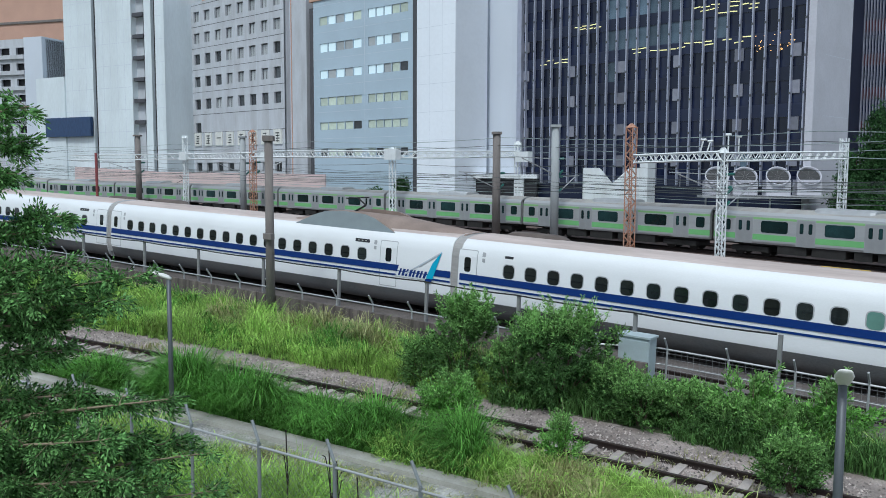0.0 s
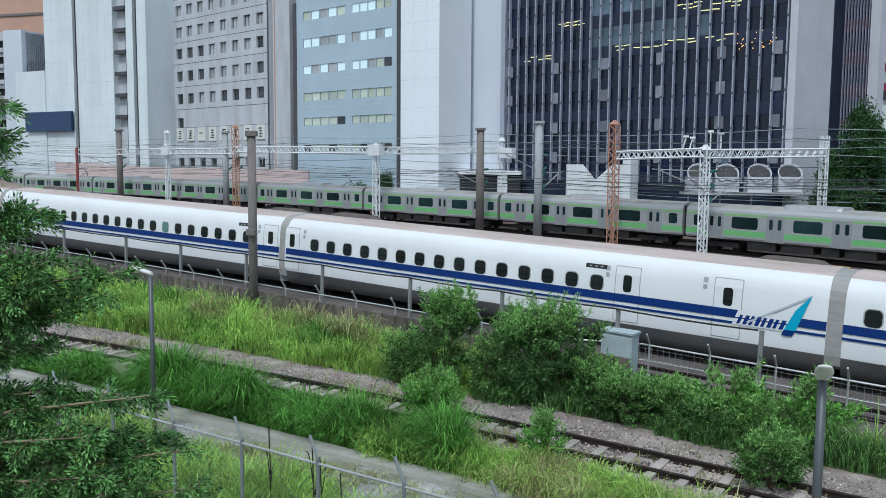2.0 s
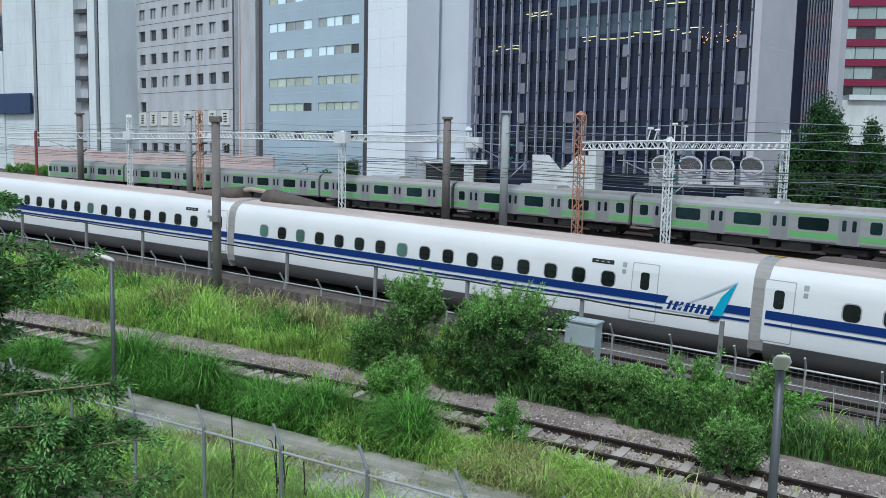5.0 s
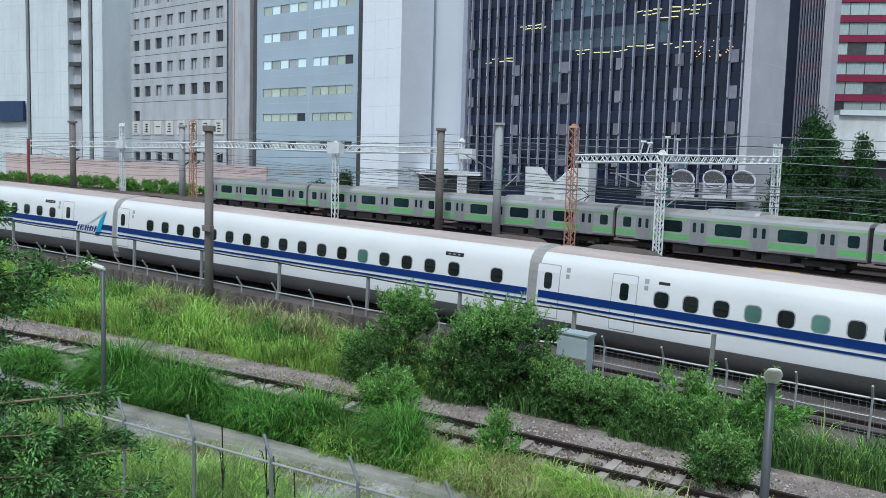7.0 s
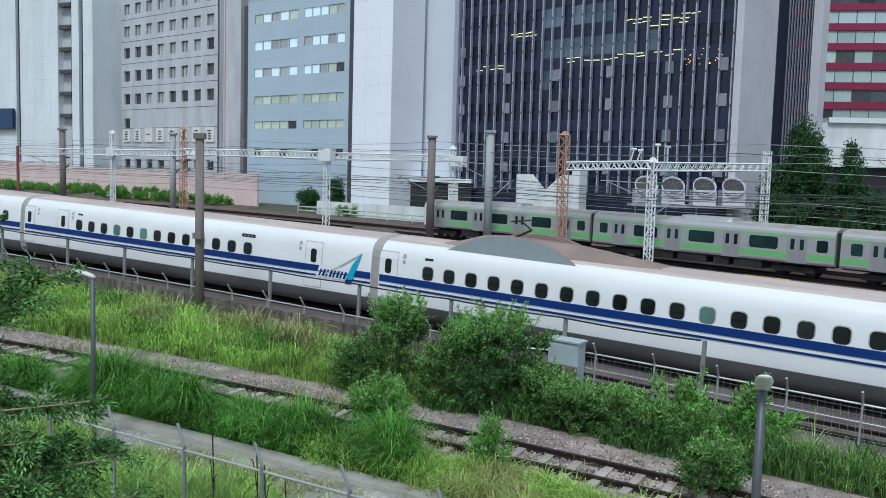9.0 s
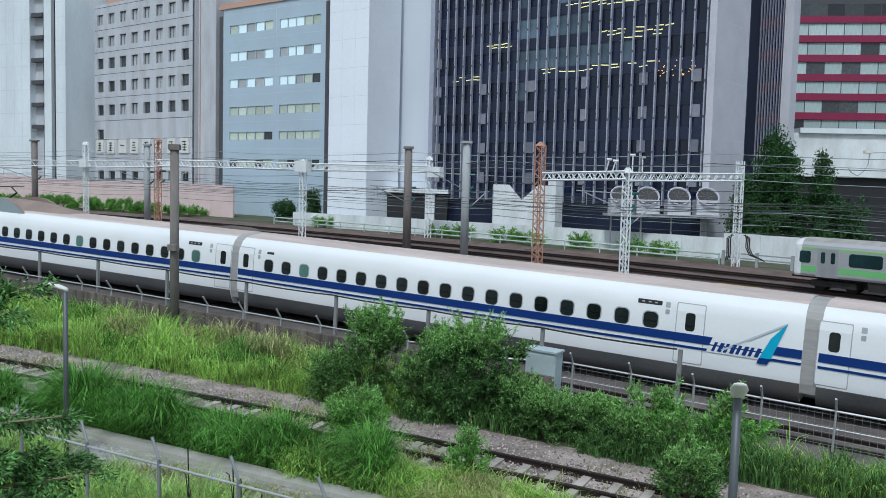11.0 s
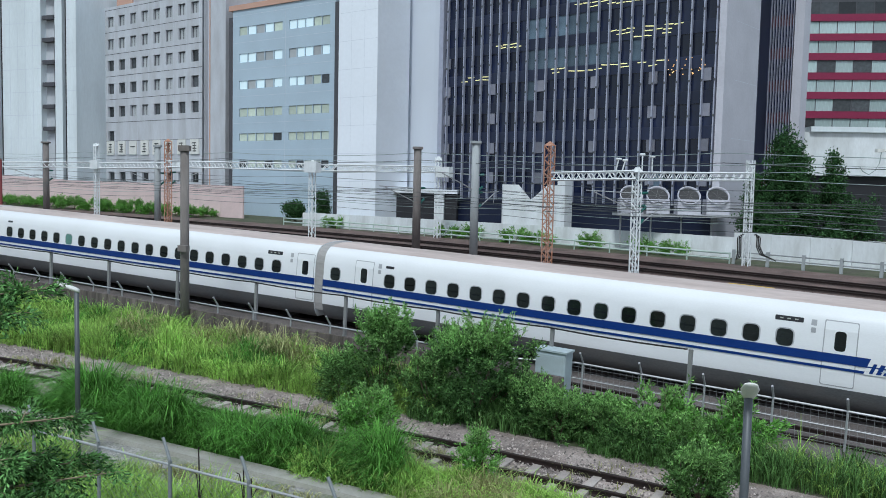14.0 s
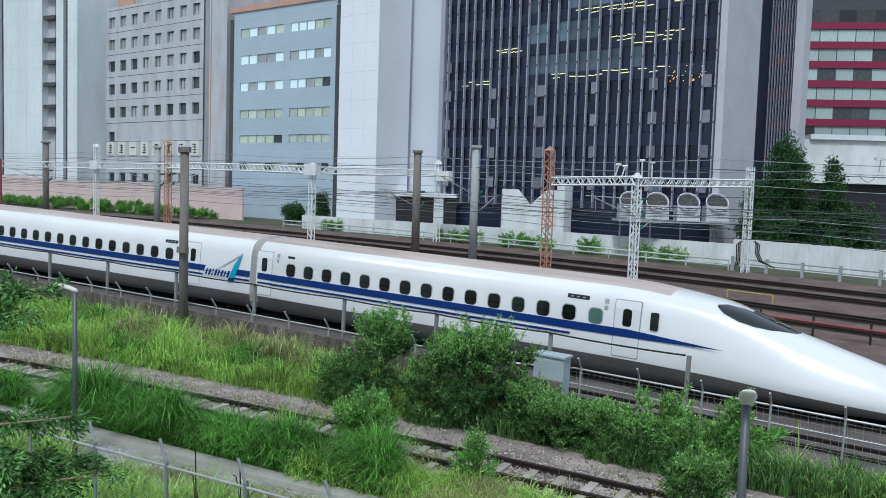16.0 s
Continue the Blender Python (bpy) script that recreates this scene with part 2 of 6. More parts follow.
def rail_door(car, x, side=1):
    put("sticker", car, x + side * 0.78, label="small grey notice sticker")
    put("sticker_low", car, x + side * 0.78)
    d = put("door_seam", car, x, name="door_frame")
    leaf = put("door_leaf", car, x, name="door", label="white sliding door with a tall narrow window")
    put("door_glass", leaf, 0, name="pane")
    put("hatch", car, x)


def roof_bump(car, x0, x1, w=1.0, h=0.22, label="dusty low roof cover"):
    s = Shape()
    n = 8
    rings = []
    for i in range(n + 1):
        f = i / n
        k = min(1.0, math.sin(math.pi * f) * 2.2)
        x = x0 + (x1 - x0) * f
        u = w * (0.6 + 0.4 * k)
        rings.append([(x, 0.7 + e * u, 3.36 if abs(e) == 1 else 3.44 + h * g * k) for e, g in ((-1, 0), (-0.75, 0.8), (-0.35, 1), (0.35, 1), (0.75, 0.8), (1, 0))])
    s.loft(rings, closed=False)
    part("roof_cover", s, M["cover_dark"], car, label, smooth=True)


def roof_wedge(car, x0, x1):
    """A long low cover that rises towards the car's end and stops bluntly."""
    s = Shape()
    rings = []
    for f, w, h in ((0.0, 0.12, 0.0), (0.3, 0.34, 0.16), (0.6, 0.46, 0.34), (0.85, 0.52, 0.5), (0.95, 0.5, 0.54), (1.0, 0.4, 0.42)):
        x = x0 + (x1 - x0) * f
        rings.append([(x, -w - 0.1, 3.44), (x, -w, 3.5 + h * 0.6), (x, -w * 0.55, 3.5 + h), (x, w * 0.55, 3.5 + h), (x, w, 3.5 + h * 0.6), (x, w + 0.1, 3.44)])
    s.loft(rings, caps=True)
    part("roof_cover", s, M["cover_dark"], car, "dark brown wedge-shaped cable cover", smooth=True)


def tall_cover(car, x0, x1):
    """The tall aerodynamic shields that stand on both sides of the current collector."""
    for y, tag in ((-1.32, "grey side shield"), (1.22, "brown side shield")):
        s = Shape()
        pts = [(0.0, 3.30), (0.20, 3.80), (0.30, 3.98), (0.5, 4.06), (0.70, 4.0), (0.80, 3.84), (1.0, 3.28)]
        pts = [(x0 + (x1 - x0) * f, z) for f, z in pts]
        k = len(pts)
        lean = 0.10 if y < 0 else -0.10
        vs = [(x, y + lean * (z - 3.3), z) for x, z in pts] + [(x, y + 0.14 + lean * (z - 3.3), z) for x, z in pts]
        fs = [tuple(range(k)), tuple(range(2 * k - 1, k - 1, -1))]
        s.add(vs, fs, 0)
        s.add(vs, [(i, k + i, k + (i + 1) % k, (i + 1) % k) for i in range(k)], 1)
        part("side_shield", s, [M["cover_grey"] if y < 0 else M["cover_brown"], M["cover_brown"]], car, tag)
    mid, span = (x0 + x1) / 2, abs(x1 - x0)
    s = Shape()
    rings = []
    for f, w, h in ((-0.62, 1.0, 0.0), (-0.5, 1.05, 0.12), (-0.32, 1.0, 0.42), (-0.12, 0.95, 0.5), (0.12, 0.95, 0.46), (0.4, 1.0, 0.42), (0.75, 1.0, 0.2), (1.05, 1.0, 0.0)):
        x = mid + f * span
        rings.append([(x, -w, 3.36), (x, -w * 0.7, 3.46 + h * 0.7), (x, -w * 0.3, 3.49 + h), (x, w * 0.3, 3.49 + h), (x, w * 0.7, 3.46 + h * 0.7), (x, w, 3.36)])
    s.loft(rings, closed=False)
    part("roof_cover", s, M["cover_brown"], car, "dusty brown roof fairing", smooth=True)
    s = Shape()
    s.rod((mid - 0.6, 0, 3.9), (mid + 0.2, 0, 4.3), 0.05).rod((mid + 0.2, 0, 4.3), (mid - 0.3, 0, 4.62), 0.035).rod((mid - 0.3, -0.8, 4.62), (mid - 0.3, 0.8, 4.62), 0.03)
    part("current_collector", s, M["train_dark"], car)


def logo(car, x):
    """The slanted tail mark by the car's end, with its lettered wordmark kept as plain bars."""
    s = Shape()
    def pt(px, pz):
        return (px, skin_y(pz) - 0.045, pz)
    s.add([pt(x - 0.55, 1.55), pt(x - 0.20, 1.55), pt(x + 0.22, 2.75), pt(x - 0.25, 2.2)], [(3, 2, 1, 0)])
    f = Shape()
    f.add([pt(x - 0.62, 1.36), pt(x - 0.30, 1.36), pt(x - 0.205, 1.54), pt(x - 0.555, 1.54)], [(3, 2, 1, 0)])
    part("mark_foot", f, M["train_blue"], car)
    part("tail_mark", s, M["logo_cyan"], car, "cyan slanted sail-shaped mark")
    s = Shape()
    s.add([pt(x - 1.75, 1.62), pt(x - 1.62, 1.62), pt(x + 0.1, 2.62), pt(x + 0.2, 2.74)], [(3, 2, 1, 0)])
    part("mark_line", s, M["logo_silver"], car)
    s = Shape()
    s.add([(px, py + 0.012, pz) for px, py, pz in (pt(x - 2.2, 1.49), pt(x - 0.52, 1.49), pt(x - 0.36, 1.985), pt(x - 2.02, 1.985))], [(3, 2, 1, 0)])
    part("wordmark_ground", s, M["white_paint"], car)
    for i in range(8):
        a = x - 2.05 + i * 0.19
        w = 0.13 if i % 2 else 0.10
        s = Shape().add([pt(a, 1.54), pt(a + w, 1.54), pt(a + w + 0.11, 1.84), pt(a + 0.11, 1.84)], [(3, 2, 1, 0)])
        part("wordmark_bar", s, M["train_blue"], car, "slanted dark blue bar")


def common(car, doors, windows, signs, green=()):
    put("stripe", car, 0)
    put("thin_stripe", car, 0)
    put("bogie", car, -8.75)
    put("bogie", car, 8.75)
    put("hood", car, -CAR / 2, label="grey ribbed gangway hood")
    for x in doors:
        rail_door(car, x - CAR / 2, 1 if x < 12 else -1)
    for i, x in enumerate(windows):
        kind = "window_green" if i in green else "window"
        w = put("window_frame", car, x - CAR / 2)
        put(kind, w, 0, name="pane")
    for x, big in signs:
        sg = put("sign" if big else "small_sign", car, x - CAR / 2)
        if big:
            for k in range(3):
                put("sign_bar%d" % k, sg, 0)


PITCH = 1.013


def run(first, count, pitch=PITCH):
    return [first + pitch * i for i in range(count)]


# doors, windows and signs of each car, in metres from its forward end
PLAN = {
    -1: ([0.65, 23.6], run(2.7, 20), [(21.9, 1)], ()),
    0: ([0.65, 20.75], run(2.0, 18), [(19.2, 1)], ()),
    1: ([0.62, 23.5], run(2.63, 20), [(2.6, 0), (21.7, 1)], (13,)),
    2: ([0.63, 17.45, 21.0], run(2.08, 15), [(16.2, 1)], ()),
    3: ([23.55], [1.07] + run(3.75, 17, 1.128), [(21.6, 1)], (2, 10)),
    4: ([20.5], run(2.2, 16, 1.13), [(18.9, 1)], (0, 2, 7)),
    5: ([0.62], run(2.75, 17, 1.13) + [22.75], [(20.8, 1)], (12,)),
    6: ([0.62, 3.6, 21.0], run(4.95, 13), [(5.0, 0), (17.1, 1)], (3, 5, 9)),
    7: ([0.67, 23.6], run(2.65, 20), [(2.65, 0), (21.8, 1)], (11, 19)),
    8: ([0.68, 20.6], run(2.05, 18), [(2.1, 0), (19.2, 1)], (2,)),
    9: ([0.66, 23.55], run(2.68, 20), [(2.68, 0), (21.8, 1)], (5,)),
    10: ([2.42, 20.5], [0.9] + run(3.72, 16), [(3.7, 0), (19.0, 1)], ()),
}
cars = []
for k in sorted(PLAN):
    doors, windows, signs, green = PLAN[k]
    car = thing("train_car", None, "white high-speed train car with blue stripes, running on rails", "train car", "cars of the high-speed train")
    part("body", MESH["body"], None, car)
    common(car, doors, windows, signs, green)
    if k % 2 == 0:
        logo(car, CAR / 2 - 0.95)
    if k == 0:
        tall_cover(car, 14.7 - CAR / 2, 20.85 - CAR / 2)
    elif k == 7:
        tall_cover(car, 3.3 - CAR / 2, 8.9 - CAR / 2)
    if k in (3,):
        roof_wedge(car, CAR / 2 - 5.0, CAR / 2 - 0.9)
        part("joint_bar", Shape().tube([(CAR / 2 - 1.0, 0.1, 3.85), (CAR / 2 - 0.5, 0.1, 3.95), (CAR / 2 + 0.4, 0.1, 3.9), (CAR / 2 + 0.8, 0.1, 3.82)], 0.11, 8), M["pole_tan"], car, "insulated joint bar between roof covers")
    elif k == 4:
        roof_wedge(car, -CAR / 2 + 5.4, -CAR / 2 + 0.7)
        roof_bump(car, CAR / 2 - 3.2, CAR / 2 - 0.6, 0.42, 0.18)
    elif k < 8:
        if k != 7:
            roof_bump(car, -CAR / 2 + 0.9, -CAR / 2 + 4.0, 0.45, 0.22)
        if k != 0:
            roof_bump(car, CAR / 2 - 3.2, CAR / 2 - 0.7, 0.42, 0.18)
    cars.append((car, -(k - 0.5) * CAR))


def nose_car():
    car = thing("train_nose_car", None, "white rounded nose car with cab windscreen at the train's end", "train car", "cars of the high-speed train")
    L, x0 = 27.2, -H
    s = Shape()
    rings = []
    # station along the car, height, half width and height of the floor, all as shares
    table = [(0.0, 3.51, 1.0), (16.6, 3.51, 1.0), (17.6, 3.47, 0.998), (18.5, 3.38, 0.995), (19.4, 3.28, 0.985), (20.2, 3.17, 0.975), (21.1, 2.93, 0.96), (21.9, 2.64, 0.945), (22.6, 2.40, 0.925), (23.3, 2.22, 0.90), (24.2, 1.98, 0.85), (25.1, 1.74, 0.77), (26.0, 1.48, 0.66), (26.8, 1.22, 0.50), (27.3, 1.0, 0.30), (27.5, 0.85, 0.12)]
    for x, top, w in table:
        ring = []
        t = max(0.0, (x - 16.6) / 10.9)
        for y, z in SECTION:
            zz = 0.28 + (z - 0.28) * (top - 0.28) / 3.23
            yy = y * w
            if t > 0 and z > 1.6:  # the long nose narrows upwards between its shoulders
                yy *= 1 - 0.5 * min(1, t * 1.5) * ((z - 1.6) / 1.9) ** 1.3
            ring.append((x0 + x, yy, zz))
        rings.append(ring)
    k = len(SECTION)
    vs = [p for r in rings for p in r]
    for i in range(len(rings) - 1):
        for j in range(k):
            z = (SECTION[j][1] + SECTION[(j + 1) % k][1]) / 2
            slot = 3 if j == k - 1 else band_slot(z)
            if slot == 1 and table[i][0] > 18:
                slot = 0
            s.add([vs[i * k + j], vs[i * k + (j + 1) % k], vs[(i + 1) * k + (j + 1) % k], vs[(i + 1) * k + j]], [(0, 1, 2, 3)], slot)
    s.add(rings[0], [tuple(range(k))])
    s.add(rings[-1], [tuple(range(k - 1, -1, -1))])
    me = s.mesh("body", HULL_MATS, True)
    bm = bmesh.new()
    bm.from_mesh(me)
    bmesh.ops.remove_doubles(bm, verts=bm.verts, dist=0.001)
    bm.to_mesh(me)
    bm.free()
    part("body", me, None, car)
    for z0, z1, end in ((1.70, 1.975, 17.3), (1.50, 1.58, 15.2)):
        st = Shape()
        a = side_panel(-H, -H + end, z0, z1, 0.03).v[:4]
        st.add(a, [(0, 1, 2, 3)])
        if z0 > 1.6:
            st.add([(x0 + end, skin_y(z1) - 0.03, z1), (x0 + end, skin_y(z0) - 0.03, z0), (x0 + 20.6, skin_y(1.7) * 0.975 - 0.02, 1.74)], [(0, 1, 2)])
        part("stripe", st, M["train_blue"], car)
    put("bogie", car, -8.75)
    put("bogie", car, 8.75)
    put("hood", car, -CAR / 2)
    for x in (0.62, 17.5):
        rail_door(car, x - CAR / 2, 1 if x < 12 else -1)
    narrow = side_panel(-0.14, 0.14, 2.06, 2.66, 0.02, 0.05).mesh("cab_door_pane", M["glass_dark"])
    part("cab_door_pane", narrow, None, car, m=pose(18.45 - CAR / 2, 0.02, 0))
    for i, x in enumerate(run(2.17, 15)):
        w = put("window_frame", car, x - CAR / 2)
        put("window_green" if i == 14 else "window", w, 0, name="pane")
    put("small_sign", car, 2.15 - CAR / 2)
    sg = put("sign", car, 15.65 - CAR / 2)
    for q in range(3):
        put("sign_bar%d" % q, sg, 0)

    def on_nose(x, v):
        """A point on the upper hull at the station x; v runs from the crown (0) down one side (1)."""
        for i in range(len(table) - 1):
            if table[i][0] <= x <= table[i + 1][0]:
                f = (x - table[i][0]) / (table[i + 1][0] - table[i][0])
                j = 13 - abs(v) * 6
                j0 = min(12, int(j))
                g = j - j0
                p = [Vector(rings[q][j0]).lerp(Vector(rings[q][j0 + 1]), g) for q in (i, i + 1)]
                r = p[0].lerp(p[1], f)
                return Vector((r.x, r.y if v >= 0 else -r.y, r.z)) + Vector((0, -0.012 if v >= 0 else 0.012, 0.014))

    def pane_patch(name, spans, label):
        st = Shape()
        st.loft([[on_nose(x, a + (b - a) * k / 6) for k in range(7)] for x, a, b in spans], closed=False)
        part(name, st, M["glass_dark"], car, label, smooth=True)

    side = [(20.05, 0.56, 0.66), (20.3, 0.42, 0.82), (20.8, 0.30, 0.90), (21.3, 0.24, 0.88), (21.8, 0.22, 0.76), (22.2, 0.22, 0.56), (22.5, 0.22, 0.36)]
    pane_patch("cab_side_window", side, "dark teardrop cab side window")
    pane_patch("cab_side_window", [(x, -a, -b) for x, a, b in side], "dark teardrop cab side window")
    pane_patch("windscreen", [(x, -w, w) for x, w in ((21.05, 0.19), (21.5, 0.2), (22.0, 0.2), (22.55, 0.19))], "dark tinted windscreen")
    return car, x0, rings


NOSE = nose_car()
cars.append((NOSE[0], -10.5 * CAR))

# ---- commuter train line ----
EX, EY, EA, EK, EZ, EG = 7.9188, 82.3847, radians(-46.2009), -0.0019, -2.3278, 0.0307


def line_point(s, off=0.0, up=0.0):
    """A point on the commuter line, s metres along it, off metres beyond it, up above its rails."""
    th = EA + EK * s
    z = EZ + EG * max(-95.0, min(s, 60.0))
    x, y = EX + s * math.cos(EA + EK * s / 2) - off * math.sin(th), EY + s * math.sin(EA + EK * s / 2) + off * math.cos(th)
    return Vector((x, y, z + up + rise(x, y)))


def line_pose(s, off=0.0, up=0.0):
    a, b = line_point(s - 5, off, up), line_point(s + 5, off, up)
    p, d = line_point(s, off, up), b - a
    return pose(*p, 0, -math.degrees(math.atan2(d.z, math.hypot(d.x, d.y))), math.degrees(math.atan2(d.y, d.x)))


def ground_z(x, y):
    along = (x - EX) * math.cos(EA) + (y - EY) * math.sin(EA)
    back = EZ - 0.35 + EG * max(-95.0, min(along, 60.0))
    r = math.hypot(x - ARC_X, y - ARC_Y)
    f = max(0.0, min(1.0, (r - 592.2) / 4.0)) if y > -40 and -160 < x < 120 else 0.0
    f = f * f * (3 - 2 * f)
    return -0.18 * (1 - f) + back * f + rise(x, y)


M["ground"] = mat("earth_and_grass", (0.085, 0.085, 0.055), 0.95, vary=0.35, scale=0.35, fine=14, bump=0.6, dirt=(0.05, 0.075, 0.025), dirt_amount=0.8)
M["ballast"] = mat("grey_brown_ballast", (0.31, 0.265, 0.245), 0.95, vary=0.5, scale=0.8, fine=22, bump=1.0, dirt=(0.16, 0.12, 0.1), dirt_amount=0.5)
M["ballast_rust"] = mat("rusty_ballast", (0.125, 0.085, 0.075), 0.95, vary=0.4, scale=0.5, fine=12, bump=1.0, dirt=(0.2, 0.16, 0.14), dirt_amount=0.5)
M["ballast_dark"] = mat("dark_ballast", (0.12, 0.105, 0.1), 0.95, vary=0.4, scale=0.6, fine=18, bump=1.0)
M["concrete"] = mat("pale_concrete", (0.37, 0.36, 0.33), 0.9, vary=0.15, scale=0.8, fine=20, bump=0.3, dirt=(0.25, 0.25, 0.2), dirt_amount=0.6)
M["rail"] = mat("rusty_rail", (0.02, 0.011, 0.009), 0.8, vary=0.3, scale=1, fine=30)
M["rail_top"] = mat("worn_rail_head", (0.2, 0.16, 0.14), 0.4, metal=0.5, vary=0.2)
M["sleeper"] = mat("concrete_sleeper", (0.42, 0.375, 0.35), 0.9, vary=0.2, scale=3, fine=40, bump=0.4, rnd=0.2, dirt=(0.3, 0.25, 0.21), dirt_amount=0.4)

xs = sorted(set([-2500, -1200, -600, -350, -220] + list(range(-150, -60, 10)) + [x * 2 for x in range(-30, 41)] + list(range(85, 160, 10)) + [220, 350, 600, 1200, 2500]))
ys_ = sorted(set([-2500, -1200, -500, -200, -100, -50, -20] + [y * 2 for y in range(-5, 80)] + list(range(160, 240, 10)) + [260, 350, 600, 1200, 2500]))
gs = Shape()
gs.add([(x, y, ground_z(x, y)) for y in ys_ for x in xs], [(j * len(xs) + i, j * len(xs) + i + 1, (j + 1) * len(xs) + i + 1, (j + 1) * len(xs) + i) for j in range(len(ys_) - 1) for i in range(len(xs) - 1)])
thing("ground", None, "rough earth with patches of low grass", "ground", kind="structure", data=gs.mesh("ground", M["ground"], True))


def freight_y(x, off=0.0):
    return 22.875 - 0.602 * x - 0.00367 * x * x + off * 1.165


def ribbon(points_a, points_b, z_of=None):
    s = Shape()
    n = len(points_a)
    s.add(list(points_a) + list(points_b), [(i, i + 1, n + i + 1, n + i) for i in range(n - 1)])
    return s


def bed(lines, crown=0.16):
    """A raised strip with sloping shoulders; lines gives, for each station, four points across."""
    s = Shape()
    s.loft(lines, closed=False)
    return s


def freight_bed():
    rows = []
    for i in range(61):
        x = -60 + 100 * i / 60
        rows.append([(x, freight_y(x, o), z + rise(x, freight_y(x, o))) for o, z in ((-2.3, -0.22), (-1.5, -0.15), (1.9, -0.15), (2.9, -0.2))])
    return bed(rows)


thing("trackbed_front", None, "grey-brown ballast under the rusty freight track", "trackbed", kind="structure", data=freight_bed().mesh("trackbed", M["ballast"], True))
rows = []
for i in range(81):
    s = 110 - 190 * i / 80
    rows.append([arc_point(s, r, z) for r, z in ((584.6, -0.17), (585.2, -0.12), (592.0, -0.12), (592.8, -0.25))])
thing("trackbed_fast_line", None, "dark ballast bed of the fast line", "trackbed", kind="structure", data=bed(rows).mesh("trackbed", M["ballast_dark"], True))
rows = []
for i in range(91):
    s = -130 + 200 * i / 90
    rows.append([line_point(s, o, -0.22) for o in (-22, -14, -7, 0, 10.4)])
thing("trackbed_commuter_lines", None, "rust-brown ballast of several parallel tracks", "trackbed", kind="structure", data=bed(rows).mesh("trackbed", M["ballast_rust"], True))

RAIL_W = 1.5
RAIL = [(-0.065, -0.15), (0.065, -0.15), (0.065, -0.135), (0.012, -0.12), (0.012, -0.035), (0.036, -0.028), (0.036, 0.0), (-0.036, 0.0), (-0.036, -0.028), (-0.012, -0.035), (-0.012, -0.12), (-0.065, -0.135)]


def rail_along(points):
    """Sweeps the rail's section along points."""
    s = Shape()
    rings = []
    for i, p in enumerate(points):
        d = (points[min(i + 1, len(points) - 1)] - points[max(i - 1, 0)])
        side = Vector((d.y, -d.x, 0)).normalized()
        rings.append([p + side * a * RAIL_W + Vector((0, 0, b * 1.15)) for a, b in RAIL])
    s.loft(rings)
    return s


def rail_track(points_of, gauge, label, group=""):
    t = thing("railway_track", None, label, "railway track", group)
    for g in (-gauge / 2, gauge / 2):
        part("rail", rail_along(points_of(g)), M["rail"], t)
    return t


freight = rail_track(lambda g: [Vector((x, freight_y(x, g), 0.02 + rise(x, freight_y(x, g)))) for x in range(-60, 41, 2)], 1.067, "rusty freight track on concrete sleepers in ballast")
sl = Shape().box(-0.11, 0.11, -1.0, 1.0, -0.26, -0.085, bevel=0.02)
sl_mesh = sl.mesh("sleeper", M["sleeper"])
x = -32.0
while x < 22:
    q = part("sleeper", sl_mesh, None, freight, m=pose(x, freight_y(x), rise(x, freight_y(x)) + random.uniform(-0.012, 0.01), 0, 1.5, math.degrees(math.atan(-0.602 - 0.00734 * x)) + random.uniform(-1.5, 1.5)))
    x += 0.66
rail_track(lambda g: [arc_point(s, ARC_R + g, 0.0) for s in range(100, -80, -4)], 1.435, "standard-gauge fast line track under the train")
rail_track(lambda g: [arc_point(s, 586.3 + g * 0.8, 0.0) for s in range(-2, -50, -4)], 1.067, "rusty disused rails beside the fast line")
for o in (4.1, 0.0, -7.2, -11.2):
    rail_track(lambda g: [line_point(s, o + g, 0.0) for s in range(-130, 66, 5)], 1.067, "rust-brown commuter line track", "tracks of the commuter lines")

# ---- commuter train ----
# Dark window glass; its teal reflection is put into the colour.
M["glass_teal"] = mat("teal_tinted_glass", (0.012, 0.03, 0.032), 0.08, vary=0.4, scale=0.8, rnd=0.5)
M["steel"] = mat("brushed_stainless", (0.44, 0.45, 0.46), 0.42, metal=0.35, vary=0.06, scale=0.8, stretch=(0.3, 1, 4))
M["steel_door"] = mat("steel_door", (0.36, 0.37, 0.38), 0.4, metal=0.35, vary=0.06)
M["green_band"] = mat("yellow_green_band", (0.19, 0.49, 0.18), 0.45, vary=0.05)
M["green_pale"] = mat("pale_green_band", (0.26, 0.50, 0.20), 0.45, vary=0.05)
M["roof_grey"] = mat("train_roof_grey", (0.36, 0.35, 0.33), 0.8, vary=0.12, scale=0.8, dirt=(0.22, 0.19, 0.17), dirt_amount=0.5)
M["metal_light"] = mat("light_metal", (0.45, 0.46, 0.47), 0.45, metal=0.3, vary=0.08)
CS = [(-1.40, 1.0), (-1.475, 1.15), (-1.475, 2.9), (-1.44, 3.15), (-1.3, 3.36), (-1.0, 3.52), (-0.5, 3.6), (0.0, 3.62)]
CS = CS + [(-y, z) for y, z in reversed(CS[:-1])]


def steel_body(x0, x1):
    s = Shape()
    for j in range(len(CS)):
        (y0, z0), (y1, z1) = CS[j], CS[(j + 1) % len(CS)]
        slot = 1 if (z0 + z1) / 2 > 3.3 else 0
        s.add([(x0, y0, z0), (x0, y1, z1), (x1, y1, z1), (x1, y0, z0)], [(0, 1, 2, 3)], slot)
    for x, o in ((x0, 1), (x1, -1)):
        s.add([(x, y, z) for y, z in CS], [tuple(range(len(CS)))[::o]])
    return s.mesh("body", [M["steel"], M["roof_grey"]])


CM = {"body": steel_body(-9.8, 9.8)}


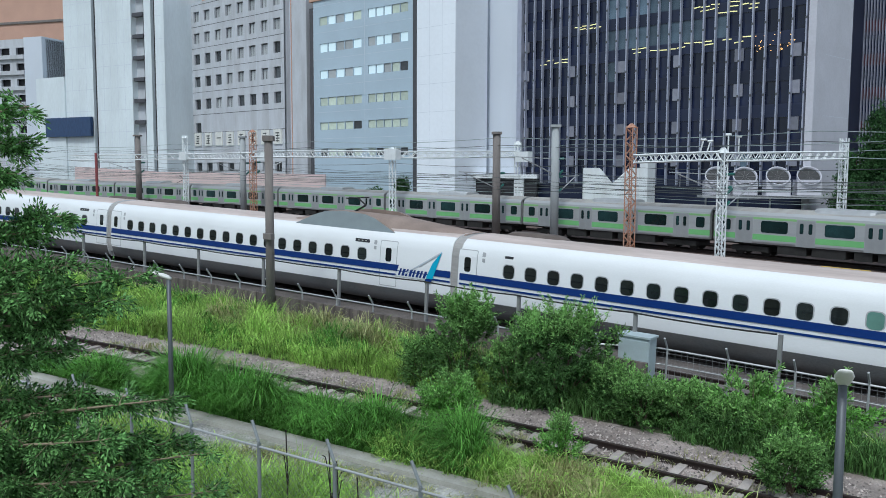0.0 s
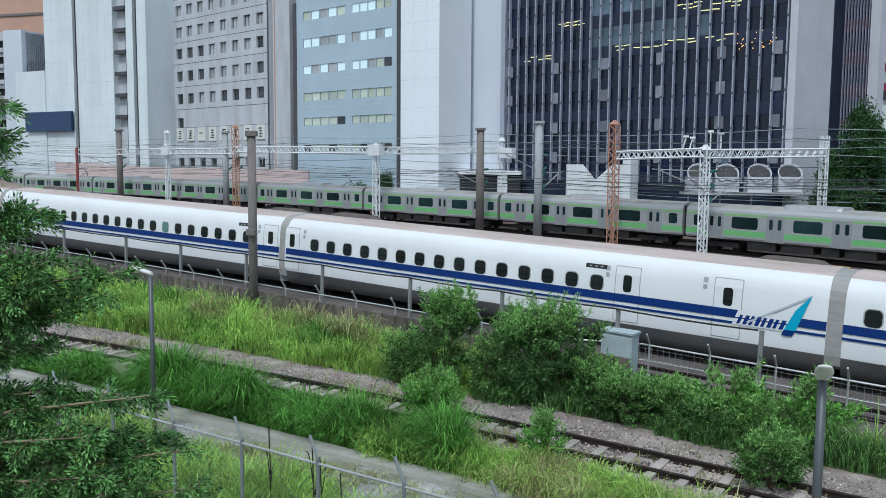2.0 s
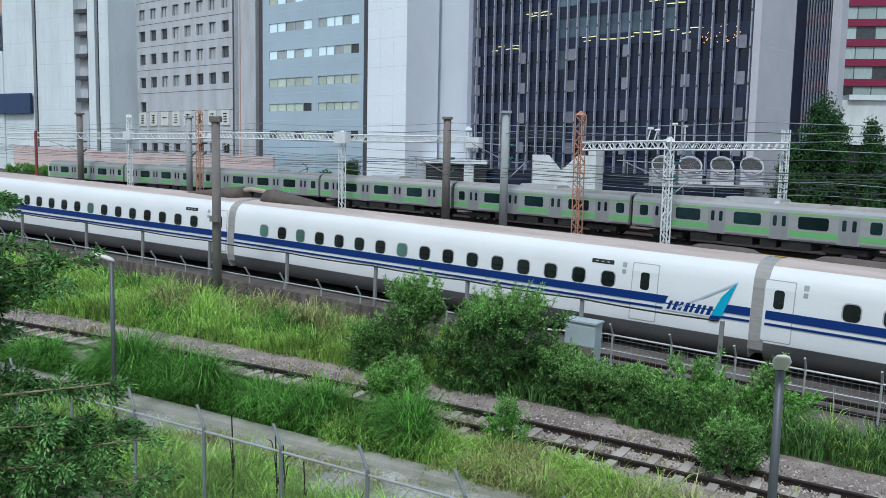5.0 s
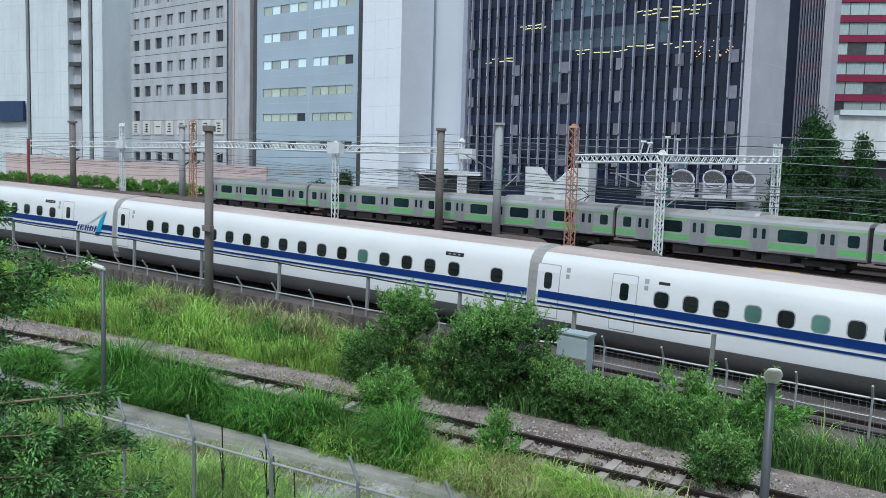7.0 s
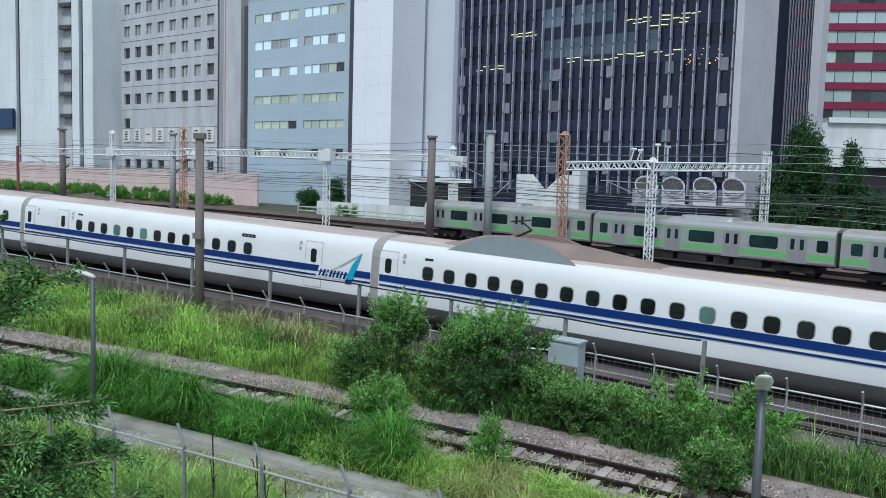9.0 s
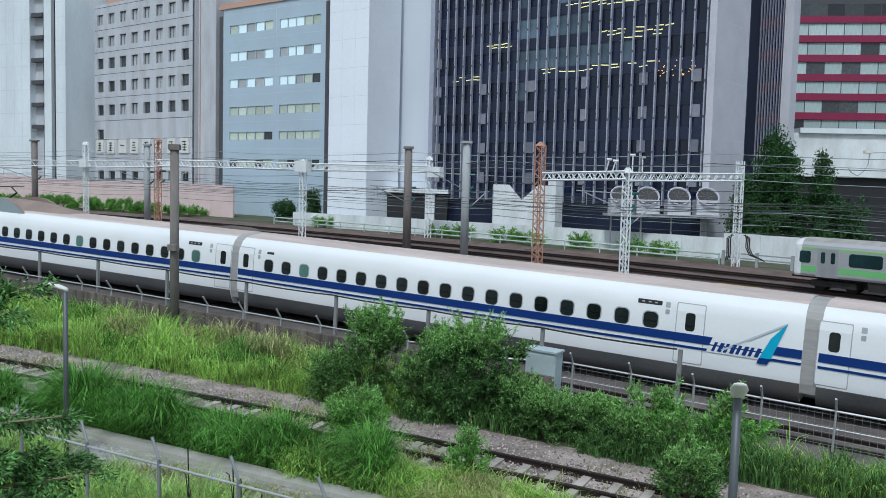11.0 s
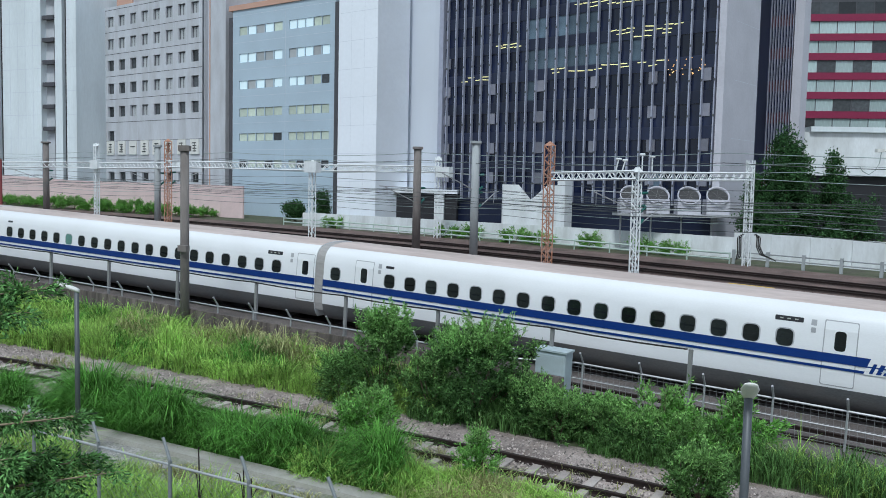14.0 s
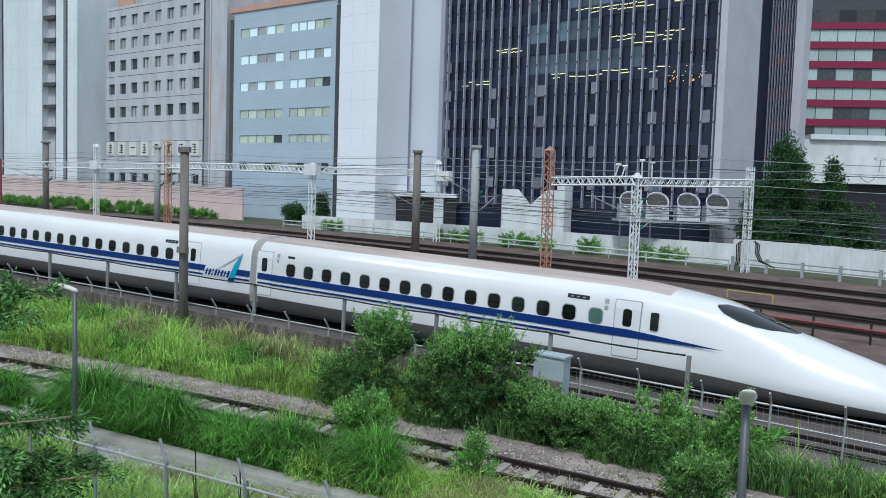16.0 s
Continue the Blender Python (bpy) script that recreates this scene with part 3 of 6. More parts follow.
def plate(name, x0, x1, z0, z1, material, y=-1.475, proud=0.006, depth=0.03, c=0.0):
    s = Shape()
    if c:
        ring = [(x0 + c, z0), (x1 - c, z0), (x1, z0 + c), (x1, z1 - c), (x1 - c, z1), (x0 + c, z1), (x0, z1 - c), (x0, z0 + c)]
    else:
        ring = [(x0, z0), (x1, z0), (x1, z1), (x0, z1)]
    k = len(ring)
    s.add([(px, y - proud, pz) for px, pz in ring] + [(px, y + depth, pz) for px, pz in ring], [tuple(range(k))] + [((i + 1) % k, i, k + i, k + (i + 1) % k) for i in range(k)])
    return s.mesh(name, material)


CM["band"] = plate("lower_band", -9.8, 9.8, 1.30, 1.72, M["green_band"])
CM["top_band"] = plate("upper_band", -9.8, 9.8, 2.82, 2.98, M["green_pale"], y=-1.474)
CM["wide"] = plate("window", -1.05, 1.05, 1.86, 2.74, M["glass_teal"], proud=0.01, c=0.12)
CM["small"] = plate("window", -0.38, 0.38, 1.90, 2.72, M["glass_teal"], proud=0.01, c=0.1)
CM["door"] = plate("door_leaf", -0.645, -0.01, 1.06, 2.90, M["steel_door"], proud=0.012)
CM["door_pane"] = plate("pane", -0.46, -0.18, 1.95, 2.70, M["glass_teal"], proud=0.016, c=0.06)
CM["frame"] = plate("door_frame", -0.72, 0.72, 1.02, 2.96, M["seam"], proud=0.009)
s = Shape()
for bx in (-6.9, 6.9):
    s.box(bx - 1.5, bx + 1.5, -1.1, 1.1, 0.35, 0.75)
    for wx in (bx - 1.05, bx + 1.05):
        for wy in (-0.62, 0.52):
            s.rod((wx, wy, 0.43), (wx, wy + 0.1, 0.43), 0.43, n=14)
for x0, x1 in ((-4.6, -2.4), (-2.0, 0.4), (1.0, 2.2), (2.6, 4.7)):
    s.box(x0, x1, -1.3, 1.3, 0.35, 1.02)
s.box(-9.7, 9.7, -1.2, 1.2, 0.88, 1.02)
CM["under"] = s.mesh("underframe", M["train_dark"])
s = Shape()
s.loft([[(x, -1.1 * w, 3.46), (x, -1.0 * w, 3.7), (x, -0.7 * w, 3.8), (x, 0.7 * w, 3.8), (x, 1.0 * w, 3.7), (x, 1.1 * w, 3.46)] for x, w in ((-2.1, 0.9), (-1.8, 1), (1.8, 1), (2.1, 0.9))])
CM["cooler"] = s.mesh("cooling_unit", M["metal_light"])
s = Shape().box(9.8, 10.2, -1.15, 1.15, 1.0, 3.3)
CM["gangway"] = s.mesh("gangway", M["train_dark"])
s = Shape()
s.rod((0, -0.6, 3.6), (0.9, 0, 4.15), 0.04).rod((0, 0.6, 3.6), (0.9, 0, 4.15), 0.04).rod((0.9, 0, 4.15), (-0.1, 0, 4.75), 0.035).rod((-0.1, -0.75, 4.75), (-0.1, 0.75, 4.75), 0.03)
CM["collector"] = s.mesh("current_collector", M["train_dark"])
commuter = []
proto = thing("commuter_car", pose(0, 0, -60), "stainless steel commuter train car with yellow-green bands", "train car", "cars of the commuter train")
part("body", CM["body"], None, proto)
for k in ("band", "top_band", "under", "cooler", "gangway"):
    part(CM[k].name, CM[k], None, proto)
for dx in (-7.23, -2.41, 2.41, 7.23):
    fr = part("door_frame", CM["frame"], None, proto, m=pose(dx, 0, 0))
    for sx in (0.0, 0.655):
        lf = part("door_leaf", CM["door"], None, fr, m=pose(sx, 0, 0))
    for sx in (0.0, 0.655):
        part("pane", CM["door_pane"], None, fr, m=pose(sx, 0, 0))
for wx in (-4.82, 0.0, 4.82):
    part("window", CM["wide"], None, proto, m=pose(wx, 0, 0))
for wx in (-8.75, 8.95):
    part("window", CM["small"], None, proto, m=pose(wx, 0, 0))
for j in range(11):
    c = proto if j == 0 else copy_thing(proto, pose(0, 0, -60))
    commuter.append((c, -170 + 20 * j))
for j in (2, 5, 8):
    part("current_collector", CM["collector"], None, commuter[j][0], m=pose(5.5, 0, 0))
# cab front of the last car
for o in commuter[0][0].children:
    if o.data.name.startswith(("body", "lower_band", "upper_band")):
        o.data = o.data.copy()
        for v in o.data.vertices:
            v.co.x = max(v.co.x, -9.0)
s = Shape()
s.loft([[(x, y * w, 1.0 + (z - 1.0) * h) for y, z in CS] for x, w, h in ((-9.0, 1.003, 1.002), (-9.3, 0.99, 0.99), (-9.5, 0.93, 0.97))])
part("cab_front", s, M["white_paint"], commuter[0][0], "white moulded cab front")
s = Shape().box(-9.53, -9.48, -1.05, 1.05, 1.9, 3.0, bevel=0.01)
part("windscreen", s, M["glass_dark"], commuter[0][0])

# ---- retaining wall and fence along the fast line ----
M["wall_dark"] = mat("stained_concrete_panel", (0.15, 0.125, 0.115), 0.9, vary=0.3, scale=0.8, fine=16, bump=0.5, dirt=(0.04, 0.033, 0.03), dirt_amount=0.9, stretch=(5, 5, 0.35), rnd=0.15)
M["galv"] = mat("galvanised_steel", (0.42, 0.43, 0.44), 0.5, metal=0.4, vary=0.12, scale=3)
M["galv_dark"] = mat("weathered_steel_post", (0.26, 0.26, 0.26), 0.6, metal=0.3, vary=0.15, scale=3)
wall = thing("wall_trackside", None, "dark weathered concrete retaining wall of upright panels", "wall", kind="structure")
panel = Shape().box(-0.985, 0.985, -0.07, 0.07, -0.3, 0.86, bevel=0.015).mesh("panel", M["wall_dark"])
rib = Shape().box(-0.05, 0.05, -0.10, -0.05, -0.3, 0.88, bevel=0.015).mesh("rib", M["wall_dark"])
s = 60.0
while s > -9.5:
    part("panel", panel, None, wall, m=arc(s - 1, 584.2))
    part("rib", rib, None, wall, m=arc(s, 584.2))
    s -= 2.0
fence = thing("trackside_fence", None, "galvanised trackside fence with angled post tops", "fence", "")
fpost = Shape().rod((0, 0, 0.0), (0, 0, 1.15), 0.035).rod((0, 0, 1.15), (0.0, -0.28, 1.52), 0.035).mesh("post", M["galv"])
spans = []
s = 60.0
while s > -60:
    r = 584.35 if s > -9 else 585.2
    part("post", fpost, None, fence, m=arc(s, r))
    s -= 1.95
for z in (1.12, 0.62):
    sh = Shape().tube([arc_point(a, 584.35 if a > -9 else 585.2, z) for a in range(60, -62, -2)], 0.034 if z > 1 else 0.02)
    part("rail", sh, M["galv"], fence)
sh = Shape()
s = -9.5
while s > -40:
    for z in (0.15, 0.32, 0.49, 0.66, 0.83, 1.0):
        sh.rod(arc_point(s, 585.2, z), arc_point(s - 1.0, 585.2, z), 0.006, n=3)
    for i in range(5):
        p = arc_point(s - 0.2 * i, 585.2)
        sh.rod(p, p + Vector((0, 0, 1.1)), 0.006, n=3)
    s -= 1.0
part("wire_mesh", sh, M["galv_dark"], fence)
cpost = Shape().box(-0.06, 0.06, -0.06, 0.06, -0.3, 2.2, bevel=0.015).mesh("post", M["galv_dark"])
cable_line = thing("cable_trunk_line", None, "grey steel posts carrying a black cable beside the track", "cable line")
tops = []
for s in (40.5, 35.8, 31.2, 26.6, 22.25, 17.0, 12.85, 8.4, 3.85, -0.7, -4.8, -9.2, -13.7):
    part("post", cpost, None, cable_line, m=arc(s, 584.9))
    tops.append(arc_point(s, 584.8, 2.22))
for a, b in zip(tops, tops[1:]):
    sh = Shape().tube([a.lerp(b, q / 6) + Vector((0, 0, -0.16 * q / 6 * (1 - q / 6))) for q in range(7)], 0.028)
    part("cable", sh, M["train_dark"], cable_line)
M["box_paint"] = mat("pale_blue_cabinet", (0.42, 0.5, 0.53), 0.5, vary=0.06, scale=1, dirt=(0.3, 0.32, 0.32), dirt_amount=0.4)
cab = thing("equipment_cabinet", arc(-9.45, 584.6), "pale blue-grey metal equipment cabinet beside the track", "cabinet", laid=True)
part("body", Shape().box(-0.52, 0.52, -0.28, 0.28, -0.25, 1.55, bevel=0.02), M["box_paint"], cab)
part("roof", Shape().box(-0.56, 0.56, -0.33, 0.33, 1.55, 1.61, bevel=0.02), M["box_paint"], cab)
part("door", Shape().box(-0.46, 0.46, -0.305, -0.28, 0.0, 1.45, bevel=0.01), M["box_paint"], cab)

# kerb and path in front
s = Shape()
k0 = lambda x: 19.13 - 0.609 * x - 0.00136 * x * x
s.loft([[(x, k0(x) + o, z + rise(x, k0(x))) for o, z in ((-0.62, -0.2), (-0.60, -0.06), (0, -0.06), (0.02, -0.2))] for x in range(-60, 31, 2)], closed=False)
thing("kerb_path", None, "pale worn concrete edge strip along the verge", "kerb", kind="structure", data=s.mesh("kerb", M["concrete"]))
M["gravel"] = mat("pale_gravel", (0.30, 0.295, 0.28), 0.95, vary=0.5, scale=0.6, fine=18, bump=1.0, dirt=(0.11, 0.14, 0.05), dirt_amount=0.95)
s = Shape()
s.loft([[(x, 14.3 - 0.615 * x, -0.165 + rise(x, 14.3 - 0.615 * x)), (x, k0(x) - 0.615, -0.145 + rise(x, k0(x) - 0.615))] for x in range(-60, 31, 2)], closed=False)
thing("gravel_path", None, "pale grey gravel path with worn grass patches", "path", kind="structure", data=s.mesh("gravel_path", M["gravel"]))
# ---- poles and gantries ----
M["pole"] = mat("weathered_concrete_pole", (0.20, 0.18, 0.17), 0.85, vary=0.15, scale=2, fine=20, bump=0.2, dirt=(0.12, 0.1, 0.09), dirt_amount=0.5, stretch=(1, 1, 0.2))
M["pole_pale"] = mat("pale_concrete_pole", (0.36, 0.38, 0.39), 0.8, vary=0.1, scale=2, stretch=(1, 1, 0.2))
M["lattice"] = mat("white_painted_steel", (0.74, 0.77, 0.78), 0.5, vary=0.08)
M["lattice_rust"] = mat("rust_orange_steel", (0.42, 0.2, 0.12), 0.75, vary=0.25, scale=3, dirt=(0.5, 0.42, 0.38), dirt_amount=0.5)
M["wire"] = mat("wire_dark", (0.06, 0.07, 0.07), 0.6, vary=0.05)
M["wire_pale"] = mat("wire_pale_green", (0.28, 0.34, 0.33), 0.5, vary=0.05)
M["red_pipe"] = mat("dull_red_pipe", (0.25, 0.06, 0.06), 0.6, vary=0.15)
M["insulator"] = mat("insulator_green", (0.02, 0.12, 0.10), 0.3, vary=0.1)


def round_pole(p, top, r, material, label, arms=()):
    t = thing("catenary_pole", pose(*p), label, "pole", "overhead line poles")
    h = top - p[2]
    part("shaft", Shape().rod((0, 0, -0.3), (0, 0, h), r * 1.12, r, n=14), material, t, smooth=True)
    part("cap", Shape().box(-r * 1.3, r * 1.3, -r * 1.3, r * 1.3, h - 0.12, h + 0.1), material, t)
    return t, h


def lattice_mast(p, top, w, material, label, name="lattice_mast", step=0.55, th=0.062):
    t = thing(name, pose(*p, 0, 0, -46), label, "mast", "lattice masts")
    h = top - p[2]
    for sx in (-1, 1):
        for sy in (-1, 1):
            part("leg", Shape().rod((sx * w / 2, sy * w / 2, -0.3), (sx * w / 2, sy * w / 2, h), th, n=4), material, t)
    s = Shape()
    z, k = 0.0, 1
    while z + step <= h:
        for a, b in (((-w / 2, -w / 2), (w / 2, -w / 2)), ((-w / 2, w / 2), (w / 2, w / 2)), ((-w / 2, -w / 2), (-w / 2, w / 2)), ((w / 2, -w / 2), (w / 2, w / 2))):
            a, b = (a, b) if k > 0 else (b, a)
            s.rod((*a, z), (*b, z + step), th * 0.6, n=4)
        z, k = z + step, -k
    part("bracing", s, material, t)
    if material == M["lattice_rust"]:
        q = w / 2 + 0.06
        part("cap", Shape().loft([[(-q, -q, h), (q, -q, h), (q, q, h), (-q, q, h)], [(-0.06, -0.06, h + 0.35), (0.06, -0.06, h + 0.35), (0.06, 0.06, h + 0.35), (-0.06, 0.06, h + 0.35)]]), material, t)
    return t, h


def truss(a, b, deep, wide, material, label, rows=14):
    """A lattice beam from a to b."""
    a, b = Vector(a), Vector(b)
    b.z += rise(b.x, b.y) - rise(a.x, a.y)
    t = thing("gantry_beam", Matrix.Translation(a), label, "gantry beam", "gantry beams")
    d = b - a
    side = Vector((-d.y, d.x, 0)).normalized() * (wide / 2)
    up = Vector((0, 0, deep))
    for o in (side, -side, side + up, -side + up):
        part("chord", Shape().rod(o, d + o, 0.075, n=4), material, t)
    s = Shape()
    for i in range(rows):
        p, q = d * (i / rows), d * ((i + 0.5) / rows)
        r = d * ((i + 1) / rows)
        for o in (side, -side):
            s.rod(p + o, q + o + up, 0.05, n=4).rod(q + o + up, r + o, 0.05, n=4)
        s.rod(p + side, q - side, 0.025, n=4)
    part("bracing", s, material, t)
    return t


round_pole((-7.25, 35.2, -0.2), 7.45, 0.17, M["pole"], "tall dark weathered concrete pole beside the fence")
round_pole((5.05, 80.3, -2.4), 7.4, 0.36, M["pole"], "brown-grey concrete overhead line pole")
round_pole((9.9, 75.2, -2.2), 8.1, 0.34, M["pole_pale"], "pale grey concrete overhead line pole")
round_pole((-45.1, 126.2, -4.5), 6.2, 0.4, M["pole"], "brown-grey concrete overhead line pole")
round_pole((-25.8, 109.9, -3.7), 6.4, 0.36, M["pole_pale"], "pale grey concrete overhead line pole")
lattice_mast((15.3, 69.3, -1.9), 8.0, 0.62, M["lattice_rust"], "rust-orange steel lattice mast")
lattice_mast((-24.2, 108.5, -3.6), 7.0, 0.62, M["lattice_rust"], "rust-orange steel lattice mast")
MASTS = [((-35.8, 118.5, -4.1), 6.4), ((-5.4, 90.9, -2.8), 5.7), ((20.8, 63.2, -1.7), 6.4), ((8.4, 95.9, -2.7), 6.3), ((32.9, 69.9, -1.6), 7.3)]
for p, top in MASTS:
    lattice_mast(p, top, 0.5, M["lattice"], "white-painted steel lattice gantry mast", "gantry_mast")
truss((-60.0, 138.0, 2.0), (-35.8, 118.5, 3.1), 0.75, 0.6, M["lattice"], "white lattice gantry beam over the tracks")
truss((-35.8, 118.5, 3.1), (-24.2, 108.5, 3.7), 0.7, 0.6, M["lattice"], "white lattice gantry beam over the tracks", 10)
truss((-24.2, 108.5, 3.9), (-5.4, 90.9, 4.6), 0.7, 0.6, M["lattice"], "white lattice gantry beam over the tracks", 18)
truss((-5.4, 90.9, 4.6), (8.4, 95.9, 4.6), 0.65, 0.6, M["lattice"], "white lattice gantry beam over the tracks", 14)
truss((15.6, 68.9, 5.2), (20.8, 63.2, 5.7), 0.6, 0.6, M["lattice"], "white lattice gantry beam over the tracks", 8)
truss((20.8, 63.2, 5.6), (32.9, 69.9, 5.6), 0.6, 0.6, M["lattice"], "white lattice gantry beam over the tracks", 14)


def street_lamp(p, top, lean, stout=1.0, droop=0.36):
    t = thing("street_lamp", pose(*p, 0, 0, lean), "grey steel post lamp with a white drooping head", "street lamp", "post lamps")
    h = top - p[2]
    part("post", Shape().rod((0, 0, -0.1), (0, 0, h), 0.065 * stout, 0.055 * stout, n=10), M["lamp_post"], t, smooth=True)
    s = Shape()
    rings = []
    for f, w, q in ((0.0, 0.04, 0.02), (0.03, 0.09, 0.04), (0.2, 0.12, 0.055), (0.42, 0.10, 0.06), (0.52, 0.07, 0.055), (0.55, 0.05, 0.04)):
        rings.append([(-0.46 + f * 0.95, w * stout * math.cos(math.tau * i / 10), h + 0.39 * droop - droop * f + q * math.sin(math.tau * i / 10)) for i in range(10)])
    s.loft(rings)
    part("head", s, M["lamp_white"], t, smooth=True)


M["lamp_post"] = mat("grey_lamp_post", (0.10, 0.11, 0.12), 0.5, metal=0.3, vary=0.08)
M["lamp_white"] = mat("white_lamp_head", (0.72, 0.72, 0.68), 0.4, vary=0.06)
street_lamp((-7.0, 21.2, -0.15), 4.15, 0)
street_lamp((6.42, 13.0, -0.15), 4.05, 68, 1.25, 0.62)

# near chain-link fence
near = thing("chain_link_fence", None, "galvanised chain-link fence with angled post tops", "fence")
nf = lambda x: 13.75 - 0.615 * x
M["fence_grey"] = mat("dull_fence_steel", (0.24, 0.26, 0.27), 0.55, metal=0.3, vary=0.12, scale=3)
npost = Shape().rod((0, 0, -0.2), (0, 0, 1.8), 0.038, n=8).rod((0, 0, 1.8), (-0.17, 0.18, 2.2), 0.032, n=8).mesh("post", M["fence_grey"])
x = -13.33
while x < 8:
    part("post", npost, None, near, m=pose(x, nf(x), rise(x, nf(x))))
    x += 1.62
part("top_rail", Shape().rod((-14, nf(-14), 1.72 + rise(-14, nf(-14))), (8, nf(8), 1.72 + rise(8, nf(8))), 0.026, n=8), M["galv"], near)
for sgn in (-1, 1):
    s = Shape()
    for i in range(150):
        a = -13.0 + 0.13 * i
        b = a + sgn * 1.45
        s.rod((a, nf(a), rise(a, nf(a))), (b, nf(b), 1.7 + rise(b, nf(b))), 0.003, n=3)
    part("wire_mesh", s, M["fence_grey"], near)

# ---- buildings ----
M["panel_white"] = mat("white_cladding", (0.74, 0.80, 0.83), 0.4, vary=0.05, scale=0.15, fine=3, dirt=(0.45, 0.48, 0.5), dirt_amount=0.3, stretch=(1, 1, 0.3))
M["tower_white"] = mat("white_tower_cladding", (0.87, 0.91, 0.97), 0.5, vary=0.03, scale=0.12, fine=2)
M["tower_grey"] = mat("grey_core_cladding", (0.62, 0.66, 0.73), 0.5, vary=0.05, scale=0.1)
M["stone_grey"] = mat("grey_concrete_facade", (0.55, 0.57, 0.61), 0.8, vary=0.06, scale=0.2, fine=4, dirt=(0.28, 0.27, 0.27), dirt_amount=0.4, stretch=(1.5, 1, 0.4))
M["blue_grey"] = mat("blue_grey_cladding", (0.45, 0.55, 0.635), 0.5, vary=0.06, scale=0.15, fine=4)
M["dark_glass"] = mat("dark_curtain_wall", (0.007, 0.011, 0.032), 0.08, vary=0.3, scale=0.1, fine=1.0, rnd=0.5)
M["dark_spandrel"] = mat("dark_spandrel", (0.012, 0.017, 0.042), 0.3, vary=0.2, scale=0.2, rnd=0.3)
# Paler glass with a sky reflection put into its colour.
M["glass_sky_painted"] = mat("sky_reflecting_glass", (0.09, 0.13, 0.17), 0.12, vary=0.35, scale=0.4, rnd=0.5)
M["inner_column"] = mat("column_behind_glass", (0.22, 0.225, 0.27), 0.6, vary=0.1, rnd=0.3)
M["mullion"] = mat("aluminium_mullion", (0.45, 0.47, 0.57), 0.45, metal=0.4, vary=0.08)
M["column"] = mat("pale_stone_column", (0.55, 0.545, 0.60), 0.7, vary=0.06, scale=0.3, fine=5, bump=0.1)
M["win_dark"] = mat("office_window_dark", (0.05, 0.055, 0.06), 0.12, vary=0.3, rnd=0.6)
M["win_pale"] = mat("office_window_blind", (0.42, 0.44, 0.45), 0.3, vary=0.08, rnd=0.15)
M["win_frame"] = mat("dark_window_frame", (0.07, 0.07, 0.08), 0.5, vary=0.1)
M["win_green"] = mat("window_frosted_green", (0.56, 0.63, 0.53), 0.25, vary=0.1, rnd=0.2)
M["win_lit"] = glow("lit_office_ceiling", (0.75, 0.9, 0.95), 0.16)
M["strip_lit"] = glow("ceiling_light_strip", (1.0, 0.9, 0.42), 0.38)
M["spark_lit"] = glow("warm_lamp", (1.0, 0.55, 0.2), 1.0)
M["crimson"] = mat("crimson_band", (0.24, 0.012, 0.06), 0.4, vary=0.08)
# Dull red that paints a faint reflection on the finned tower.
M["crimson_reflected"] = mat("dim_red_band", (0.07, 0.022, 0.034), 0.3, vary=0.3, scale=1)
M["orange_wall"] = mat("orange_brown_wall", (0.55, 0.34, 0.26), 0.8, vary=0.06, scale=0.2)
M["pink_wall"] = mat("pale_pink_wall", (0.70, 0.55, 0.54), 0.85, vary=0.08, scale=0.3, fine=5)
M["white_wall"] = mat("white_boundary_wall", (0.78, 0.81, 0.83), 0.7, vary=0.06, scale=0.4, fine=6, dirt=(0.4, 0.4, 0.38), dirt_amount=0.4, stretch=(1, 1, 0.4))
M["screen_blue"] = mat("dark_blue_screen", (0.03, 0.06, 0.14), 0.4, vary=0.2, scale=1, stretch=(4, 1, 1))
M["win_pale2"] = mat("curtained_window", (0.42, 0.52, 0.52), 0.3, vary=0.12, scale=2, fine=9, rnd=0.25, stretch=(4, 1, 0.4))
# Near-black that paints the shade inside recesses, openings and open floors.
M["shade_black"] = mat("dark_recess", (0.02, 0.02, 0.025), 0.6, vary=0.1)


def building(name, x, y, ang, label, category="building", half=0.0):
    """A building by its front corner; it stands level, at the ground's height half-way along its front."""
    z = rise(x + half * math.cos(radians(ang)), y + half * math.sin(radians(ang)))
    return thing(name, pose(x, y, z, 0, 0, ang), label, category, laid=True)


def slab(b, name, x0, x1, y0, y1, z0, z1, material, label=""):
    return part(name, Shape().box(x0, x1, y0, y1, z0, z1), material, b, label)


def pane_mesh(name, w, h, material, d=0.12):
    return Shape().box(-w / 2, w / 2, -d, 0.05, -h / 2, h / 2).mesh(name, material)


def place(b, name, me, x, z, y=0.0):
    return part(name, me, None, b, m=pose(x, y, z))


# boundary walls
fw = thing("wall_boundary", None, "white boundary wall beyond the tracks", "wall", kind="structure")
for s0, s1, t0, t1 in ((-34, 22, 1.4, 1.6), (22, 70, 2.1, 2.1)):
    n = 14
    for i in range(n):
        a, b = s0 + (s1 - s0) * i / n, s0 + (s1 - s0) * (i + 1) / n
        p, q = line_point(a, 12.4 + 3.8 * min(1, (a + 34) / 56)), line_point(b, 12.4 + 3.8 * min(1, (b + 34) / 56))
        d = (q - p).length
        part("panel", Shape().box(0, d - 0.03, -0.12, 0.12, -0.6, t0 + (t1 - t0) * i / n), M["white_wall"], fw, m=pose(*p, 0, 0, math.degrees(math.atan2(q.y - p.y, q.x - p.x))))
pw = thing("wall_pink", None, "long pale pink wall beside the railway", "wall", kind="structure")
